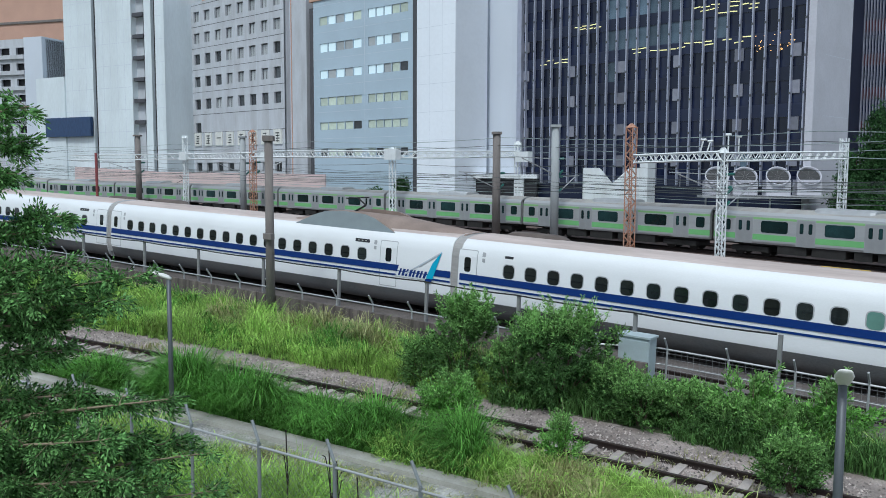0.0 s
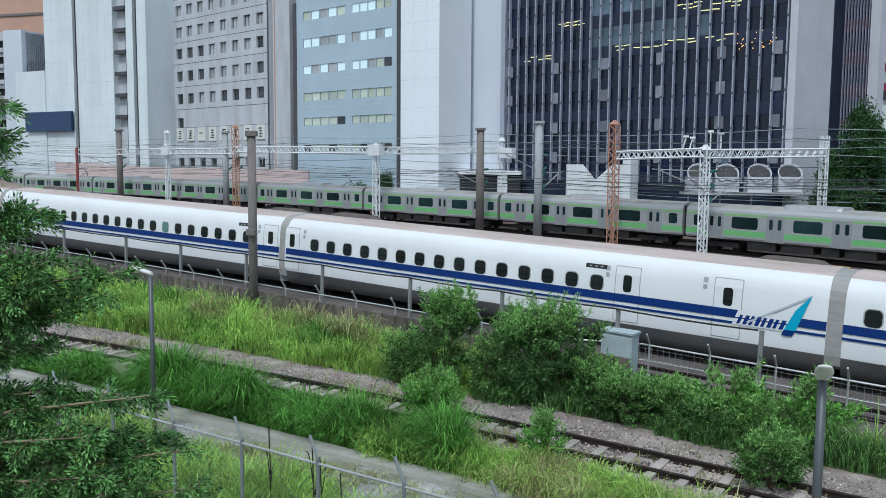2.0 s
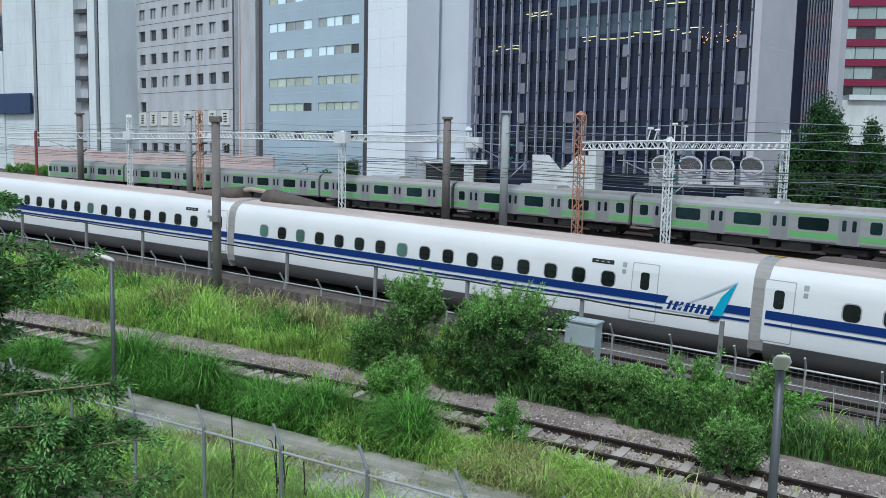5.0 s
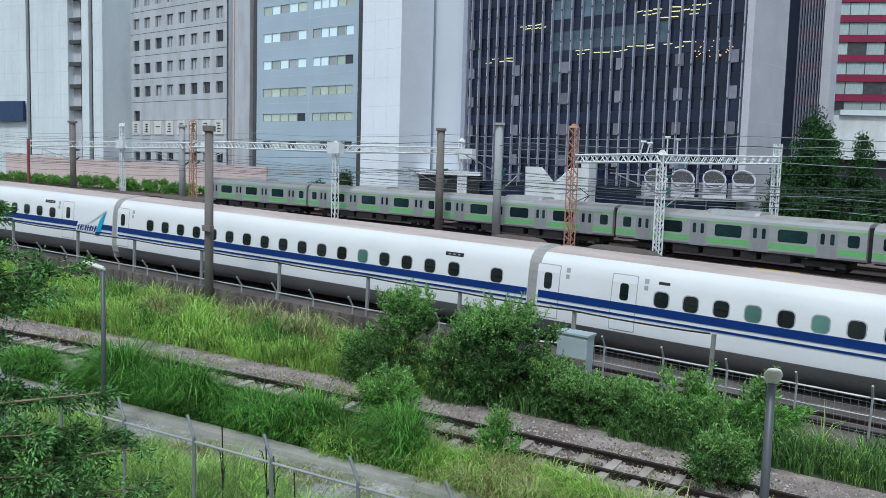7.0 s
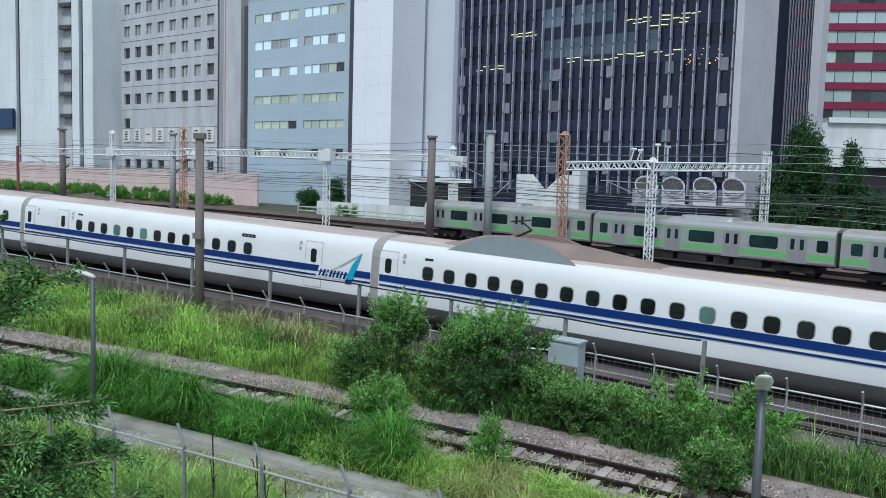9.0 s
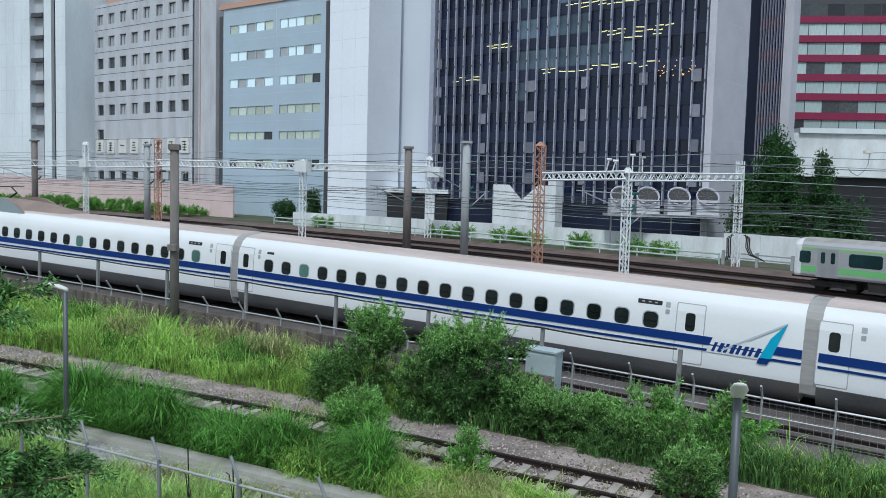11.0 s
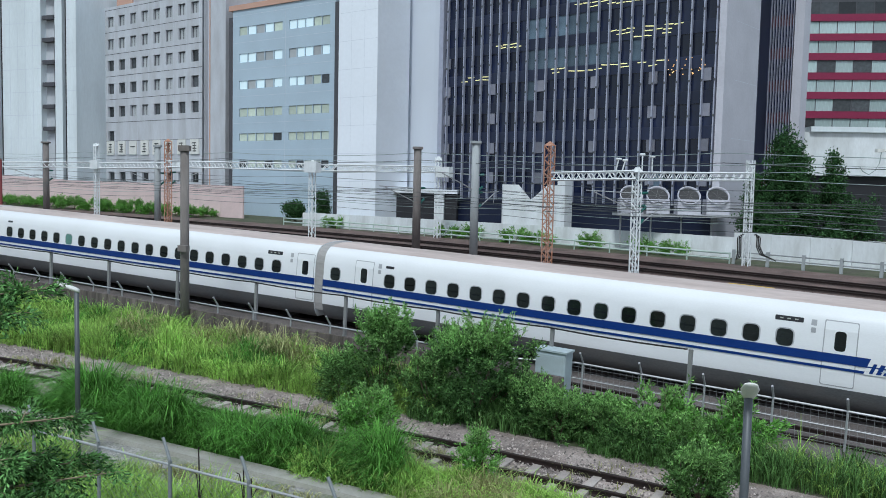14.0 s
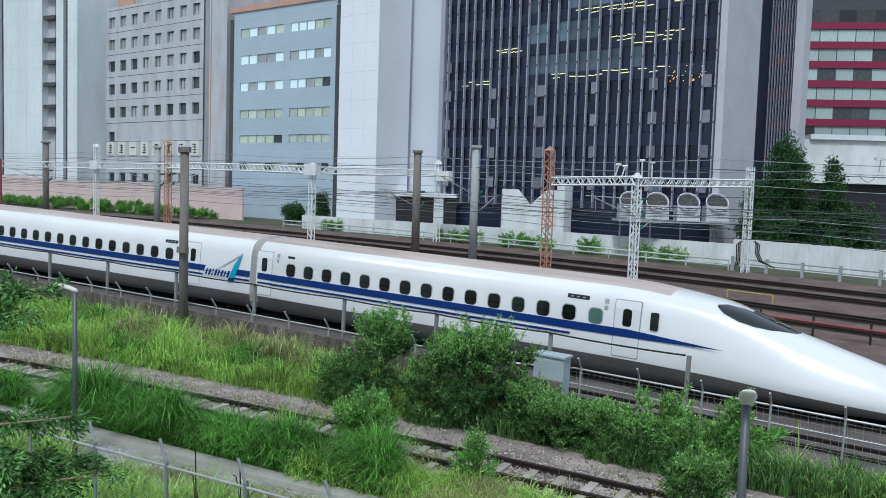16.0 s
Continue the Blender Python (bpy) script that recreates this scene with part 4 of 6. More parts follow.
for i in range(14):
    a, b = -118 + 68 * i / 14, -118 + 68 * (i + 1) / 14
    p, q = line_point(a, 16.2), line_point(b, 16.2)
    part("panel", Shape().box(0, (q - p).length - 0.03, -0.15, 0.15, -0.6, 4.4), M["pink_wall"], pw, m=pose(*p, 0, 0, math.degrees(math.atan2(q.y - p.y, q.x - p.x))))

# ---- facades ----
def holed(b, name, x0, x1, z0, z1, cols, rows, material, depth=0.25, solid=(), y=0.0, label=""):
    """A wall face with real openings. cols, rows: (centre, size); solid: pairs of column and row left closed."""
    xs = sorted([x0, x1] + [c - w / 2 for c, w in cols] + [c + w / 2 for c, w in cols])
    zs = sorted([z0, z1] + [c - w / 2 for c, w in rows] + [c + w / 2 for c, w in rows])
    s = Shape()
    for i in range(len(xs) - 1):
        for j in range(len(zs) - 1):
            a, c, d, e = xs[i], xs[i + 1], zs[j], zs[j + 1]
            if i % 2 and j % 2 and (i // 2, j // 2) not in solid:
                for q in (((a, d), (a, e)), ((a, e), (c, e)), ((c, e), (c, d)), ((c, d), (a, d))):
                    (px, pz), (qx, qz) = q
                    s.add([(px, y, pz), (px, y + depth, pz), (qx, y + depth, qz), (qx, y, qz)], [(0, 1, 2, 3)])
            else:
                s.add([(a, y, d), (c, y, d), (c, y, e), (a, y, e)], [(0, 1, 2, 3)])
    return part(name, s, material, b, label)


def body(b, x0, x1, y0, y1, z0, z1, material, name="body"):
    """Sides, back and roof behind a holed face."""
    s = Shape()
    s.box(x0, x1, y0, y1, z0, z1)
    return part(name, s, material, b)


# dark office tower
dark = building("office_tower", 10.1, 110.8, -46, "dark glass office tower with bright vertical mullions and lit ceilings", half=18)
body(dark, 0.0, 37.0, 0.32, 14, -4, 46, M["dark_spandrel"])
pane = pane_mesh("glass_pane", 1.34, 2.3, M["dark_glass"], 0.02)
# Pane that carries the painted sky reflection.
pane_sky = pane_mesh("glass_pane", 1.34, 2.3, M["glass_sky_painted"], 0.02)
for i in range(12):
    z0 = 1.3 + 3.62 * i
    slab(dark, "spandrel", 0.0, 37.0, 0.14, 0.32, z0, z0 + 1.32, M["dark_spandrel"])
    if i < 8:
        for k in range(26):
            part("glass_pane", pane_sky if (i in (4, 5, 6) and 9 <= k <= 17 and random.random() < 0.75) or random.random() < 0.02 else pane, None, dark, m=pose(1.44 + 1.38 * k, 0.26 + random.uniform(-0.005, 0.005), z0 + 2.47, random.uniform(-0.6, 0.6), 0, random.uniform(-0.6, 0.6)))
mull = Shape().box(-0.07, 0.07, -0.24, 0.14, 1.5, 46).mesh("mullion", M["mullion"])
tie = Shape().box(-0.095, 0.095, -0.27, -0.23, -0.12, 0.12).mesh("mullion_joint", M["win_frame"])
for i in range(27):
    mu = part("mullion", mull, None, dark, m=pose(0.75 + 1.38 * i, 0, 0))
    for j in range(7):
        part("mullion_joint", tie, None, mu, m=pose(0, 0, 3.6 + 3.62 * j))
col_mesh = Shape().box(-0.5, 0.5, 0.12, 0.22, -0.65, 0.65).mesh("pale_column", M["inner_column"])
for x in (0.6, 7.9, 15.1, 22.4, 29.6, 35.6):
    for j in ((0, 1, 2, 3) if x > 1 else (0, 1, 2, 3, 4)):
        part("pale_column", col_mesh, None, dark, m=pose(x, 0, 4.6 + 3.62 * j - 0.35))
strip = Shape().box(-0.5, 0.5, 0.09, 0.12, -0.05, 0.05).mesh("ceiling_light", M["strip_lit"])
lit_rows = [(16.75, 2.3, 7.2), (16.35, 3.5, 7.2), (16.9, 17.0, 30.5), (16.5, 17.2, 30.5), (20.35, 8.8, 12.0), (20.0, 9.4, 12.0), (20.6, 24.5, 32.5), (20.2, 25.5, 31.5), (19.7, 26.5, 31.0), (24.0, 20, 31), (23.6, 22, 33)]
for z, x0, x1 in lit_rows:
    x = x0
    while x < x1:
        if random.random() < 0.72:
            part("ceiling_light", strip, None, dark, m=pose(x, 0, z + random.uniform(-0.06, 0.06), 0, random.uniform(-6, 6), 0))
        x += 1.12
bulb = Shape().box(-0.045, 0.045, 0.08, 0.12, -0.045, 0.045).mesh("warm_lamp", M["spark_lit"])
for i in range(26):
    part("warm_lamp", bulb, None, dark, m=pose(random.uniform(31.2, 35.6), 0, random.uniform(15.2, 17.0)))
slab(dark, "corner_column", 37.0, 37.75, -0.5, 2.0, -4, 46, M["column"], "pale stone corner column")
slab(dark, "side_wall", 36.6, 37.68, 2.0, 8.6, -4, 46, M["column"], "pale stone side wall")
for j in range(7):
    slab(dark, "wall_joint", 37.68, 37.685, 2.0, 8.6, 2.6 + 6.0 * j, 2.63 + 6.0 * j, M["tower_grey"])
slab(dark, "corner_column", -0.5, 0.2, -0.4, 1.0, -4, 46, M["mullion"])

tower = building("white_tower", -3.47, 112.6, -43, "tall windowless white tower clad in smooth panels", half=3.4)
slab(tower, "shaft", 0, 6.8, 0, 6.2, -4, 27.2, M["tower_white"])
slab(tower, "shaft", 0, 6.8, 0.05, 6.15, 27.2, 45, M["tower_white"])
for k in range(12):
    slab(tower, "panel_joint", 0, 6.8, -0.003, 0.0, -1.0 + 3.6 * k, -0.97 + 3.6 * k, M["tower_grey"])
for k in (2.27, 4.54):
    slab(tower, "panel_joint", k, k + 0.025, -0.0035, 0.0, -4, 45, M["tower_grey"])
core = building("grey_tower_core", 5.0, 114.2, -20, "grey windowless tower core between two towers", half=4)
s = Shape()
s.loft([[(x, y, z) for x, y in [(7.0 - 5.2 * (1 - math.cos(a)) * 0.3 - 4.2 * (i / 8), -0.9 * math.sin(a) * (1 - i / 10)) for i, a in enumerate([radians(11.25 * q) for q in range(9)])] + [(0, 0.3), (0, 10), (7.0, 10)]] for z in (-4, 46)])
part("shaft", s, M["tower_grey"], core)
slab(core, "lower_wall", 7.2, 9.5, 0.2, 9, -4, 30, M["tower_grey"])

blue = building("blue_office_building", -21.4, 140, -42, "blue-grey clad office building with ribbons of pale windows", half=11.5)
cols = [(3.0 + 2.0 * i, 1.86) for i in range(5)] + [(14.2 + 1.72 * i, 1.6) for i in range(5)]
rows_ = [(3.9, 1.1), (8.1, 1.2), (12.0, 1.3), (16.3, 1.3), (20.5, 1.35), (24.7, 1.3)]
holed(blue, "wall", 0.5, 23.0, -5, 28.0, cols, rows_, M["blue_grey"], 0.14)
body(blue, 0.5, 23.0, 0.3, 14, -5, 27.95, M["blue_grey"])
slab(blue, "edge_strip", 23.0, 23.7, -0.15, 13, -5, 27.0, M["win_frame"])
slab(blue, "edge_strip", -0.3, 0.5, -0.1, 13, -5, 27.0, M["win_frame"])
slab(blue, "parapet", -0.3, 23.7, -0.2, 13, 28.0, 28.8, M["orange_wall"])
for j, (z, hh) in enumerate(rows_):
    for i, (x, w) in enumerate(cols):
        k = "win_green"
        if (j == 4) or (j == 3 and i < 8) or (j == 5 and i in (1, 2, 3, 5, 6, 7)):
            k = "win_lit" if random.random() < 0.75 else "win_pale"
        if (j, i) in ((1, 4), (3, 9)) or (j == 0 and i % 3 == 0):
            k = "win_dark"
        me = pane_mesh("pane", w - 0.1, hh - 0.06, M[k], 0.0)
        fr = part("window", pane_mesh("window", w, hh, M["win_frame"], 0.0), None, blue, m=pose(x, 0.14, z))
        part("pane", me, None, fr, m=pose(0, -0.02, 0))
for k in range(7):
    slab(blue, "panel_joint", 0.5, 23.0, -0.012, 0.0, 1.9 + 4.2 * k, 1.94 + 4.2 * k, M["tower_grey"])
for k in (0.5, 12.6, 22.95):
    slab(blue, "panel_joint", k, k + 0.05, -0.014, 0.0, -5, 27.2, M["tower_grey"])

grey = building("grey_office_building", -57, 173, -43, "grey panelled concrete office building with square windows", half=24)
cols = [(10.8, 0.9)] + [(14.2 + 3.6 * i, 1.95) for i in range(8)]
rows_ = [(0.2, 1.6), (7.6, 1.8), (12.0, 1.9), (16.2, 1.9), (20.4, 1.9), (24.3, 1.9), (28.3, 1.9)]
shut = {(i, 1) for i in range(2, 9)}
holed(grey, "wall", 0, 41.4, -6, 31.0, cols, rows_, M["stone_grey"], 0.35, shut)
body(grey, 0, 41.4, 0.5, 16, -6, 30.9, M["stone_grey"])
slab(grey, "wing", 43.0, 46.9, 0.4, 14, -6, 40, M["stone_grey"])
slab(grey, "recess", 41.4, 43.0, 1.2, 14, -6, 39, M["tower_grey"])
slab(grey, "recess_pipe", 41.9, 42.1, 1.0, 1.2, -6, 39, M["orange_wall"])
slab(grey, "setback", 0, 9.8, 0.3, 12, 31.0, 40, M["panel_white"])
slab(grey, "plant_room", 12, 40, 4, 14, 31.0, 34.5, M["stone_grey"])
slab(grey, "rooftop_sign", 13, 18, 2, 2.3, 31.2, 33.6, M["orange_wall"])
for j, (z, hh) in enumerate(rows_):
    for i, (x, w) in enumerate(cols):
        if (i, j) in shut:
            continue
        pale = j >= 5 or (j >= 3 and 4 <= i <= 7) or (j == 2 and i in (3, 4))
        fr = part("window", pane_mesh("window", w, hh, M["win_frame"], 0.0), None, grey, m=pose(x, 0.36, z))
        # Pane set off-centre: the wider dark margin imitates reveal shade at top left.
        part("pane", pane_mesh("pane", w - 0.3, hh - 0.25, M["win_pale" if pale else "win_dark"], 0.0), None, fr, m=pose(0.08, -0.03, -0.06))
        if pale:
            slab(grey, "window_sash", x - 0.02, x + 0.05, 0.30, 0.33, z - hh / 2, z + hh / 2, M["win_frame"])
for z in (10.0, 14.2, 18.4, 22.4, 26.4, 30.4, 6.6, 2.6):
    slab(grey, "panel_joint", 0, 41.4, -0.01, 0.0, z, z + 0.09, M["win_frame"])
for i in range(11):
    slab(grey, "panel_joint", 4.6 + 3.6 * i - (0 if i else 0.5), 4.64 + 3.6 * i - (0 if i else 0.5), -0.006, 0.0, -6, 31.0, M["tower_grey"])
for i in range(8):
    bd = slab(grey, "sign_board", 13.0 + 3.62 * i, 15.3 + 3.62 * i, -0.2, 0.0, 4.1, 6.6, M["lamp_white"], "white square sign board with one dark glyph")
    c = 14.15 + 3.62 * i
    g = Shape()
    for q in range(4):
        if (i, q) in ((2, 0), (2, 1), (2, 3)):
            continue
        g.box(c - random.uniform(0.35, 0.7), c + random.uniform(0.35, 0.7), -0.22, -0.2, 4.55 + 0.45 * q, 4.72 + 0.45 * q)
    if i != 2:
        g.box(c - 0.1 + random.uniform(-0.3, 0.3), c + 0.1, -0.225, -0.2, 4.5, 6.1)
    part("glyph", g, M["sign_black"], bd)

left = building("white_office_building", -79, 174.7, -30, "white panelled office building with a dark recessed stair strip", half=16)
slab(left, "wall", 3.6, 12.0, 0, 16, -6, 50, M["panel_white"])
# The recess strips below are coloured black for their shade.
slab(left, "recess", 12.0, 13.1, 0.6, 15, -6, 50, M["shade_black"])
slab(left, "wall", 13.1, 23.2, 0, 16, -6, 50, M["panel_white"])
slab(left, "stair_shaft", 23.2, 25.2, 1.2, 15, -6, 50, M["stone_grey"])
slab(left, "recess", 25.2, 26.4, 1.6, 15, -6, 50, M["shade_black"])
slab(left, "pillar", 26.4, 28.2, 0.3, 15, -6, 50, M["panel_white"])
slab(left, "recess", 28.2, 29.6, 1.0, 15, -6, 50, M["shade_black"])
slab(left, "wall", 29.6, 32.0, 0, 16, -6, 50, M["panel_white"])
for k in range(11):
    slab(left, "stair_landing", 23.4, 26.3, 0.1, 1.3, 7.6 + 4.0 * k, 8.3 + 4.0 * k, M["win_frame"])
for k in range(11):
    for x0, x1 in ((3.6, 12.0), (13.1, 23.2), (29.6, 32.0)):
        slab(left, "panel_joint", x0, x1, -0.012, 0.0, 2.0 + 4.2 * k, 2.06 + 4.2 * k, M["tower_grey"])
for x in (5.7, 7.8, 9.9, 15.1, 17.1, 19.1, 21.1):
    slab(left, "panel_joint", x, x + 0.05, -0.016, 0.0, -6, 50, M["tower_grey"])
slab(left, "low_wing", -5.4, 3.6, -0.3, 12, -6, 17.5, M["panel_white"])
slab(left, "blue_screen", -2.0, 11.9, -0.9, -0.31, 5.5, 9.3, M["screen_blue"], "dark blue louvred screen")

flat = building("apartment_block", -96.0, 186.0, -20, "grey apartment block with rows of dark balcony openings")
cols = [(2.0 + 4.4 * i, 2.6) for i in range(3)]
rows_ = [(3.0 + 3.3 * i, 1.6) for i in range(7)]
holed(flat, "wall", -12, 12.5, -6, 25.4, [(-9.0, 2.6), (-4.6, 2.6)] + cols[:2], rows_, M["stone_grey"], 0.5)
# Black block behind the openings stands in for shaded rooms.
body(flat, -12, 12.5, 0.8, 12, -6, 25.2, M["shade_black"])
slab(flat, "side_wall", 7.6, 12.5, -0.3, 11, -6, 25.6, M["tower_grey"])
for z, _ in rows_:
    slab(flat, "balcony", -12, 7.6, -0.5, 0.0, z - 1.6, z - 0.75, M["stone_grey"])
orange = building("orange_building", -124.0, 234.0, -18, "orange-brown plastered building behind the apartments")
slab(orange, "wall", 0, 40, 0, 20, -6, 60, M["orange_wall"])
slab(orange, "ledge", 0, 40, -0.3, 0, 33.6, 34.2, M["pole"])

# right-hand neighbours
fin = building("finned_tower", 43.4, 96.0, -46, "dark tower faced with fine vertical fins", half=3)
body(fin, 0, 6.0, 0.2, 1.5, -4, 46, M["dark_glass"])
body(fin, 0, 1.2, 1.5, 10, -4, 46, M["dark_spandrel"], "rear_wing")
fin_me = Shape().box(-0.035, 0.035, -0.12, 0.22, -4, 46).mesh("fin", M["mullion"])
for i in range(20):
    part("fin", fin_me, None, fin, m=pose(0.15 + 0.31 * i, 0, 0))
# These bands are painted reflections in the dark glass.
for k in range(12):
    slab(fin, "band", 0, 6.0, 0.14, 0.2, 0.5 + 3.6 * k, 1.7 + 3.6 * k, M["crimson_reflected"])
slab(fin, "corner_column", 6.0, 7.0, -0.4, 1.6, -4, 46, M["column"], "pale corner column")
red = building("crimson_banded_hotel", 61.0, 133.3, -14, "building with crimson bands and rows of curtained windows", half=5)
body(red, -13, 60, 0.3, 14, -4, 48, M["win_frame"])
for k in range(10):
    slab(red, "crimson_band", -13, 60, 0.0, 0.3, 1.4 + 3.05 * k, 2.5 + 3.05 * k, M["crimson"])
    for i in range(-5, 14):
        k2 = "win_dark" if random.random() < 0.15 or k == 9 else "win_pale2"
        part("window", pane_mesh("window", 2.55, 1.85, M[k2], 0.0), None, red, m=pose(1.5 + 2.7 * i, 0.26, 3.48 + 3.05 * k))
low = building("white_low_building", 48.9, 95.0, -10, "low white building with a dark open ground floor", half=6)
slab(low, "upper_wall", 0, 40, 0, 10, 5.6, 10.6, M["white_wall"])
slab(low, "roof_edge", 2.5, 41, -0.4, 10, 10.6, 11.2, M["panel_white"])
# Solid black block painted as the shade of the open floor.
slab(low, "void", 0.5, 40, 0.8, 10, -2.5, 5.6, M["shade_black"])
slab(low, "vent_pipe", 0.2, 0.5, -0.5, -0.2, 7.5, 11.0, M["galv_dark"])
slab(low, "stair_tower", -2.0, 0.0, 1, 8, -2, 10.6, M["white_wall"])

# notched white sign wall and podium walls before the dark tower
ms = thing("notched_white_wall", pose(15.7, 95.0, 0), "white panel wall with a V-shaped notch in its top", "wall")
s = Shape()
ring = [(0, -2.6), (7.3, -2.6), (7.3, 3.5), (5.2, 3.5), (3.3, 1.75), (1.8, 3.5), (0, 3.5)]
k = len(ring)
s.add([(x, 0, z) for x, z in ring] + [(x, 0.6, z) for x, z in ring], [tuple(range(k)), tuple(range(2 * k - 1, k - 1, -1))] + [((i + 1) % k, i, k + i, k + (i + 1) % k) for i in range(k)])
part("panel", s, M["white_wall"], ms)
pod = thing("podium_wall", pose(20.9, 92.3, 0, 0, 0, -46), "white podium pier beside the notched wall", "wall")
part("pier", Shape().box(0.5, 1.5, 0, 1.5, -2.6, 4.2), M["white_wall"], pod)
sh = thing("loading_entrance", pose(4.2, 111.0, 0, 0, 0, -20), "dark recessed ground-floor entrance in the tower core", "entrance")
# Black block painted as the shade inside the entrance.
part("recess", Shape().box(0, 8.2, 0, 2.5, -3, 1.3), M["shade_black"], sh)
part("canopy", Shape().box(-0.2, 8.4, -0.6, 2.5, 1.3, 1.8), M["white_wall"], sh)
part("pier", Shape().box(5.4, 6.6, -0.4, 0.0, -3, 1.3), M["white_wall"], sh)

# cooling units on a steel platform
# Near-black for the shade painted inside the fan openings.
M["fan_dark"] = mat("fan_guard_grey", (0.028, 0.028, 0.03), 0.6, vary=0.2)
plat = thing("equipment_platform", pose(25.6, 82.6, 1.55, 0, 0, -8), "grey steel platform that carries cooling units", "platform")
part("deck", Shape().box(-0.5, 12.4, -1.2, 2.2, -0.25, 0.0), M["galv"], plat)
for x in (0.0, 3.0, 6.0, 9.0, 12.0):
    part("leg", Shape().rod((x, 0, -3.4), (x, 0, -0.2), 0.09, n=6), M["galv"], plat)
for z in (0.5, 0.95):
    part("handrail", Shape().rod((-0.5, -1.15, z), (12.4, -1.15, z), 0.03, n=5), M["galv"], plat)
for x, z in ((26.5, 3.4), (29.2, 3.4), (32.4, 3.45), (35.4, 3.5)):
    u = thing("cooling_unit", pose(x, 82.2, z - 1.85, 0, 0, -10), "grey cooling unit with a large round fan opening", "cooling unit", "cooling units")
    part("housing", Shape().box(-1.15, 1.15, -0.4, 1.6, 0.0, 1.5, bevel=0.05), M["column"], u)
    s, n = Shape(), 28
    tilt = radians(50)
    def fan_point(r, a, d):
        v = (r * math.cos(a), r * math.sin(a) * math.cos(tilt) - d * math.sin(tilt), 1.85 + r * math.sin(a) * math.sin(tilt) + d * math.cos(tilt))
        return v
    rings = [[fan_point(r, math.tau * i / n, d) for i in range(n)] for r, d in ((1.05, -0.55), (1.14, 0.0), (1.14, 0.14), (1.06, 0.14), (1.02, -0.1))]
    s.loft(rings, caps=False)
    part("fan_ring", s, M["column"], u, smooth=True)
    # Flat dark disc stands in for the shaded inside of the fan.
    part("fan_grille", Shape().add([fan_point(1.0, math.tau * i / n, -0.08) for i in range(n)], [tuple(range(n))]), M["fan_dark"], u)
    s = Shape()
    for i in range(8):
        s.rod(fan_point(0.1, math.tau * i / 8, 0.03), fan_point(1.0, math.tau * i / 8, 0.03), 0.012, n=3)
    part("fan_guard", s, M["galv_dark"], u)

# overhead wires
wires = thing("overhead_wires", None, "thin overhead wires strung along the tracks", "wires")
def wire(points, r=0.02, m="wire"):
    part("wire", Shape().tube(points, r, 3), M[m], wires)
for o in (4.1, 0.0, -7.2, -11.2):
    wire([line_point(s, o, 5.0) for s in range(-125, 66, 6)], 0.022)
    wire([line_point(s, o, 5.35 + 0.55 * ((s % 40 - 20) / 20) ** 2) for s in range(-125, 66, 5)], 0.022)
for o, up, m in ((-3.3, 9.3, "wire_pale"), (-3.7, 8.6, "wire"), (-3.4, 7.6, "wire_pale"), (9.6, 8.6, "wire_pale"), (9.9, 7.9, "wire_pale"), (10.2, 6.4, "wire"), (9.2, 5.4, "wire"), (9.6, 4.6, "wire_pale"), (9.9, 4.1, "wire"), (10.1, 3.5, "wire_pale"), (9.0, 2.9, "wire")):
    wire([line_point(s, o, up - 0.35 * (1 - ((s + 300) % 30 - 15) ** 2 / 225)) for s in range(-125, 66, 5)], 0.028, m)

def cantilever(p, up, reach, ang):
    t = thing("wire_bracket", pose(*p, 0, 0, ang), "steel bracket arm with a green insulator holding the wires", "bracket", "wire brackets")
    part("arm", Shape().rod((0, 0, up), (reach, 0, up + 0.15), 0.045, n=6), M["galv"], t)
    part("strut", Shape().rod((0.3, 0, up - 1.5), (reach * 0.85, 0, up + 0.05), 0.05, n=6), M["galv"], t)
    part("insulator", Shape().rod((0.25, 0, up), (0.95, 0, up + 0.04), 0.11, n=8), M["insulator"], t)
    part("insulator", Shape().rod((0.32, 0, up - 1.48), (0.85, 0, up - 1.02), 0.11, n=8), M["insulator"], t)
    part("drop", Shape().rod((reach * 0.8, 0, up + 0.1), (reach * 0.8, 0, up - 0.9), 0.025, n=4), M["galv"], t)
cantilever((9.9, 75.2, 0), 5.2, -4.2, 30)
cantilever((9.9, 75.2, 0), 3.6, 3.2, 40)
cantilever((5.05, 80.3, 0), 3.6, -4.4, 35)
cantilever((-25.8, 109.9, 0), 3.0, -4.0, 30)
cantilever((20.8, 63.2, 0), 4.6, -4.2, 10)
cantilever((20.8, 63.2, 0), 3.6, 3.6, 30)
jb = thing("junction_box", pose(-7.25, 34.9, 3.4, 0, 0, -36), "small grey junction box strapped to a concrete pole", "junction box")
part("box", Shape().box(-0.24, 0.24, -0.1, 0.14, -0.12, 0.12, bevel=0.02), M["pole"], jb)
cantilever((-45.1, 126.2, 0), 2.2, -5.0, 30)
cantilever((-24.2, 108.5, 0), 3.2, 4.2, 20)
for p, z in (((20.8, 63.2, 0), 6.2), ((8.4, 95.9, 0), 6.0), ((-5.4, 90.9, 0), 5.3), ((-35.8, 118.5, 0), 6.0)):
    t = thing("mast_cap", pose(p[0], p[1], z), "white cap on a gantry mast", "mast cap", "mast caps")
    part("cap", Shape().loft([[(-0.35, -0.35, 0), (0.35, -0.35, 0), (0.35, 0.35, 0), (-0.35, 0.35, 0)], [(-0.12, -0.12, 0.4), (0.12, -0.12, 0.4), (0.12, 0.12, 0.4), (-0.12, 0.12, 0.4)]]), M["lattice"], t)

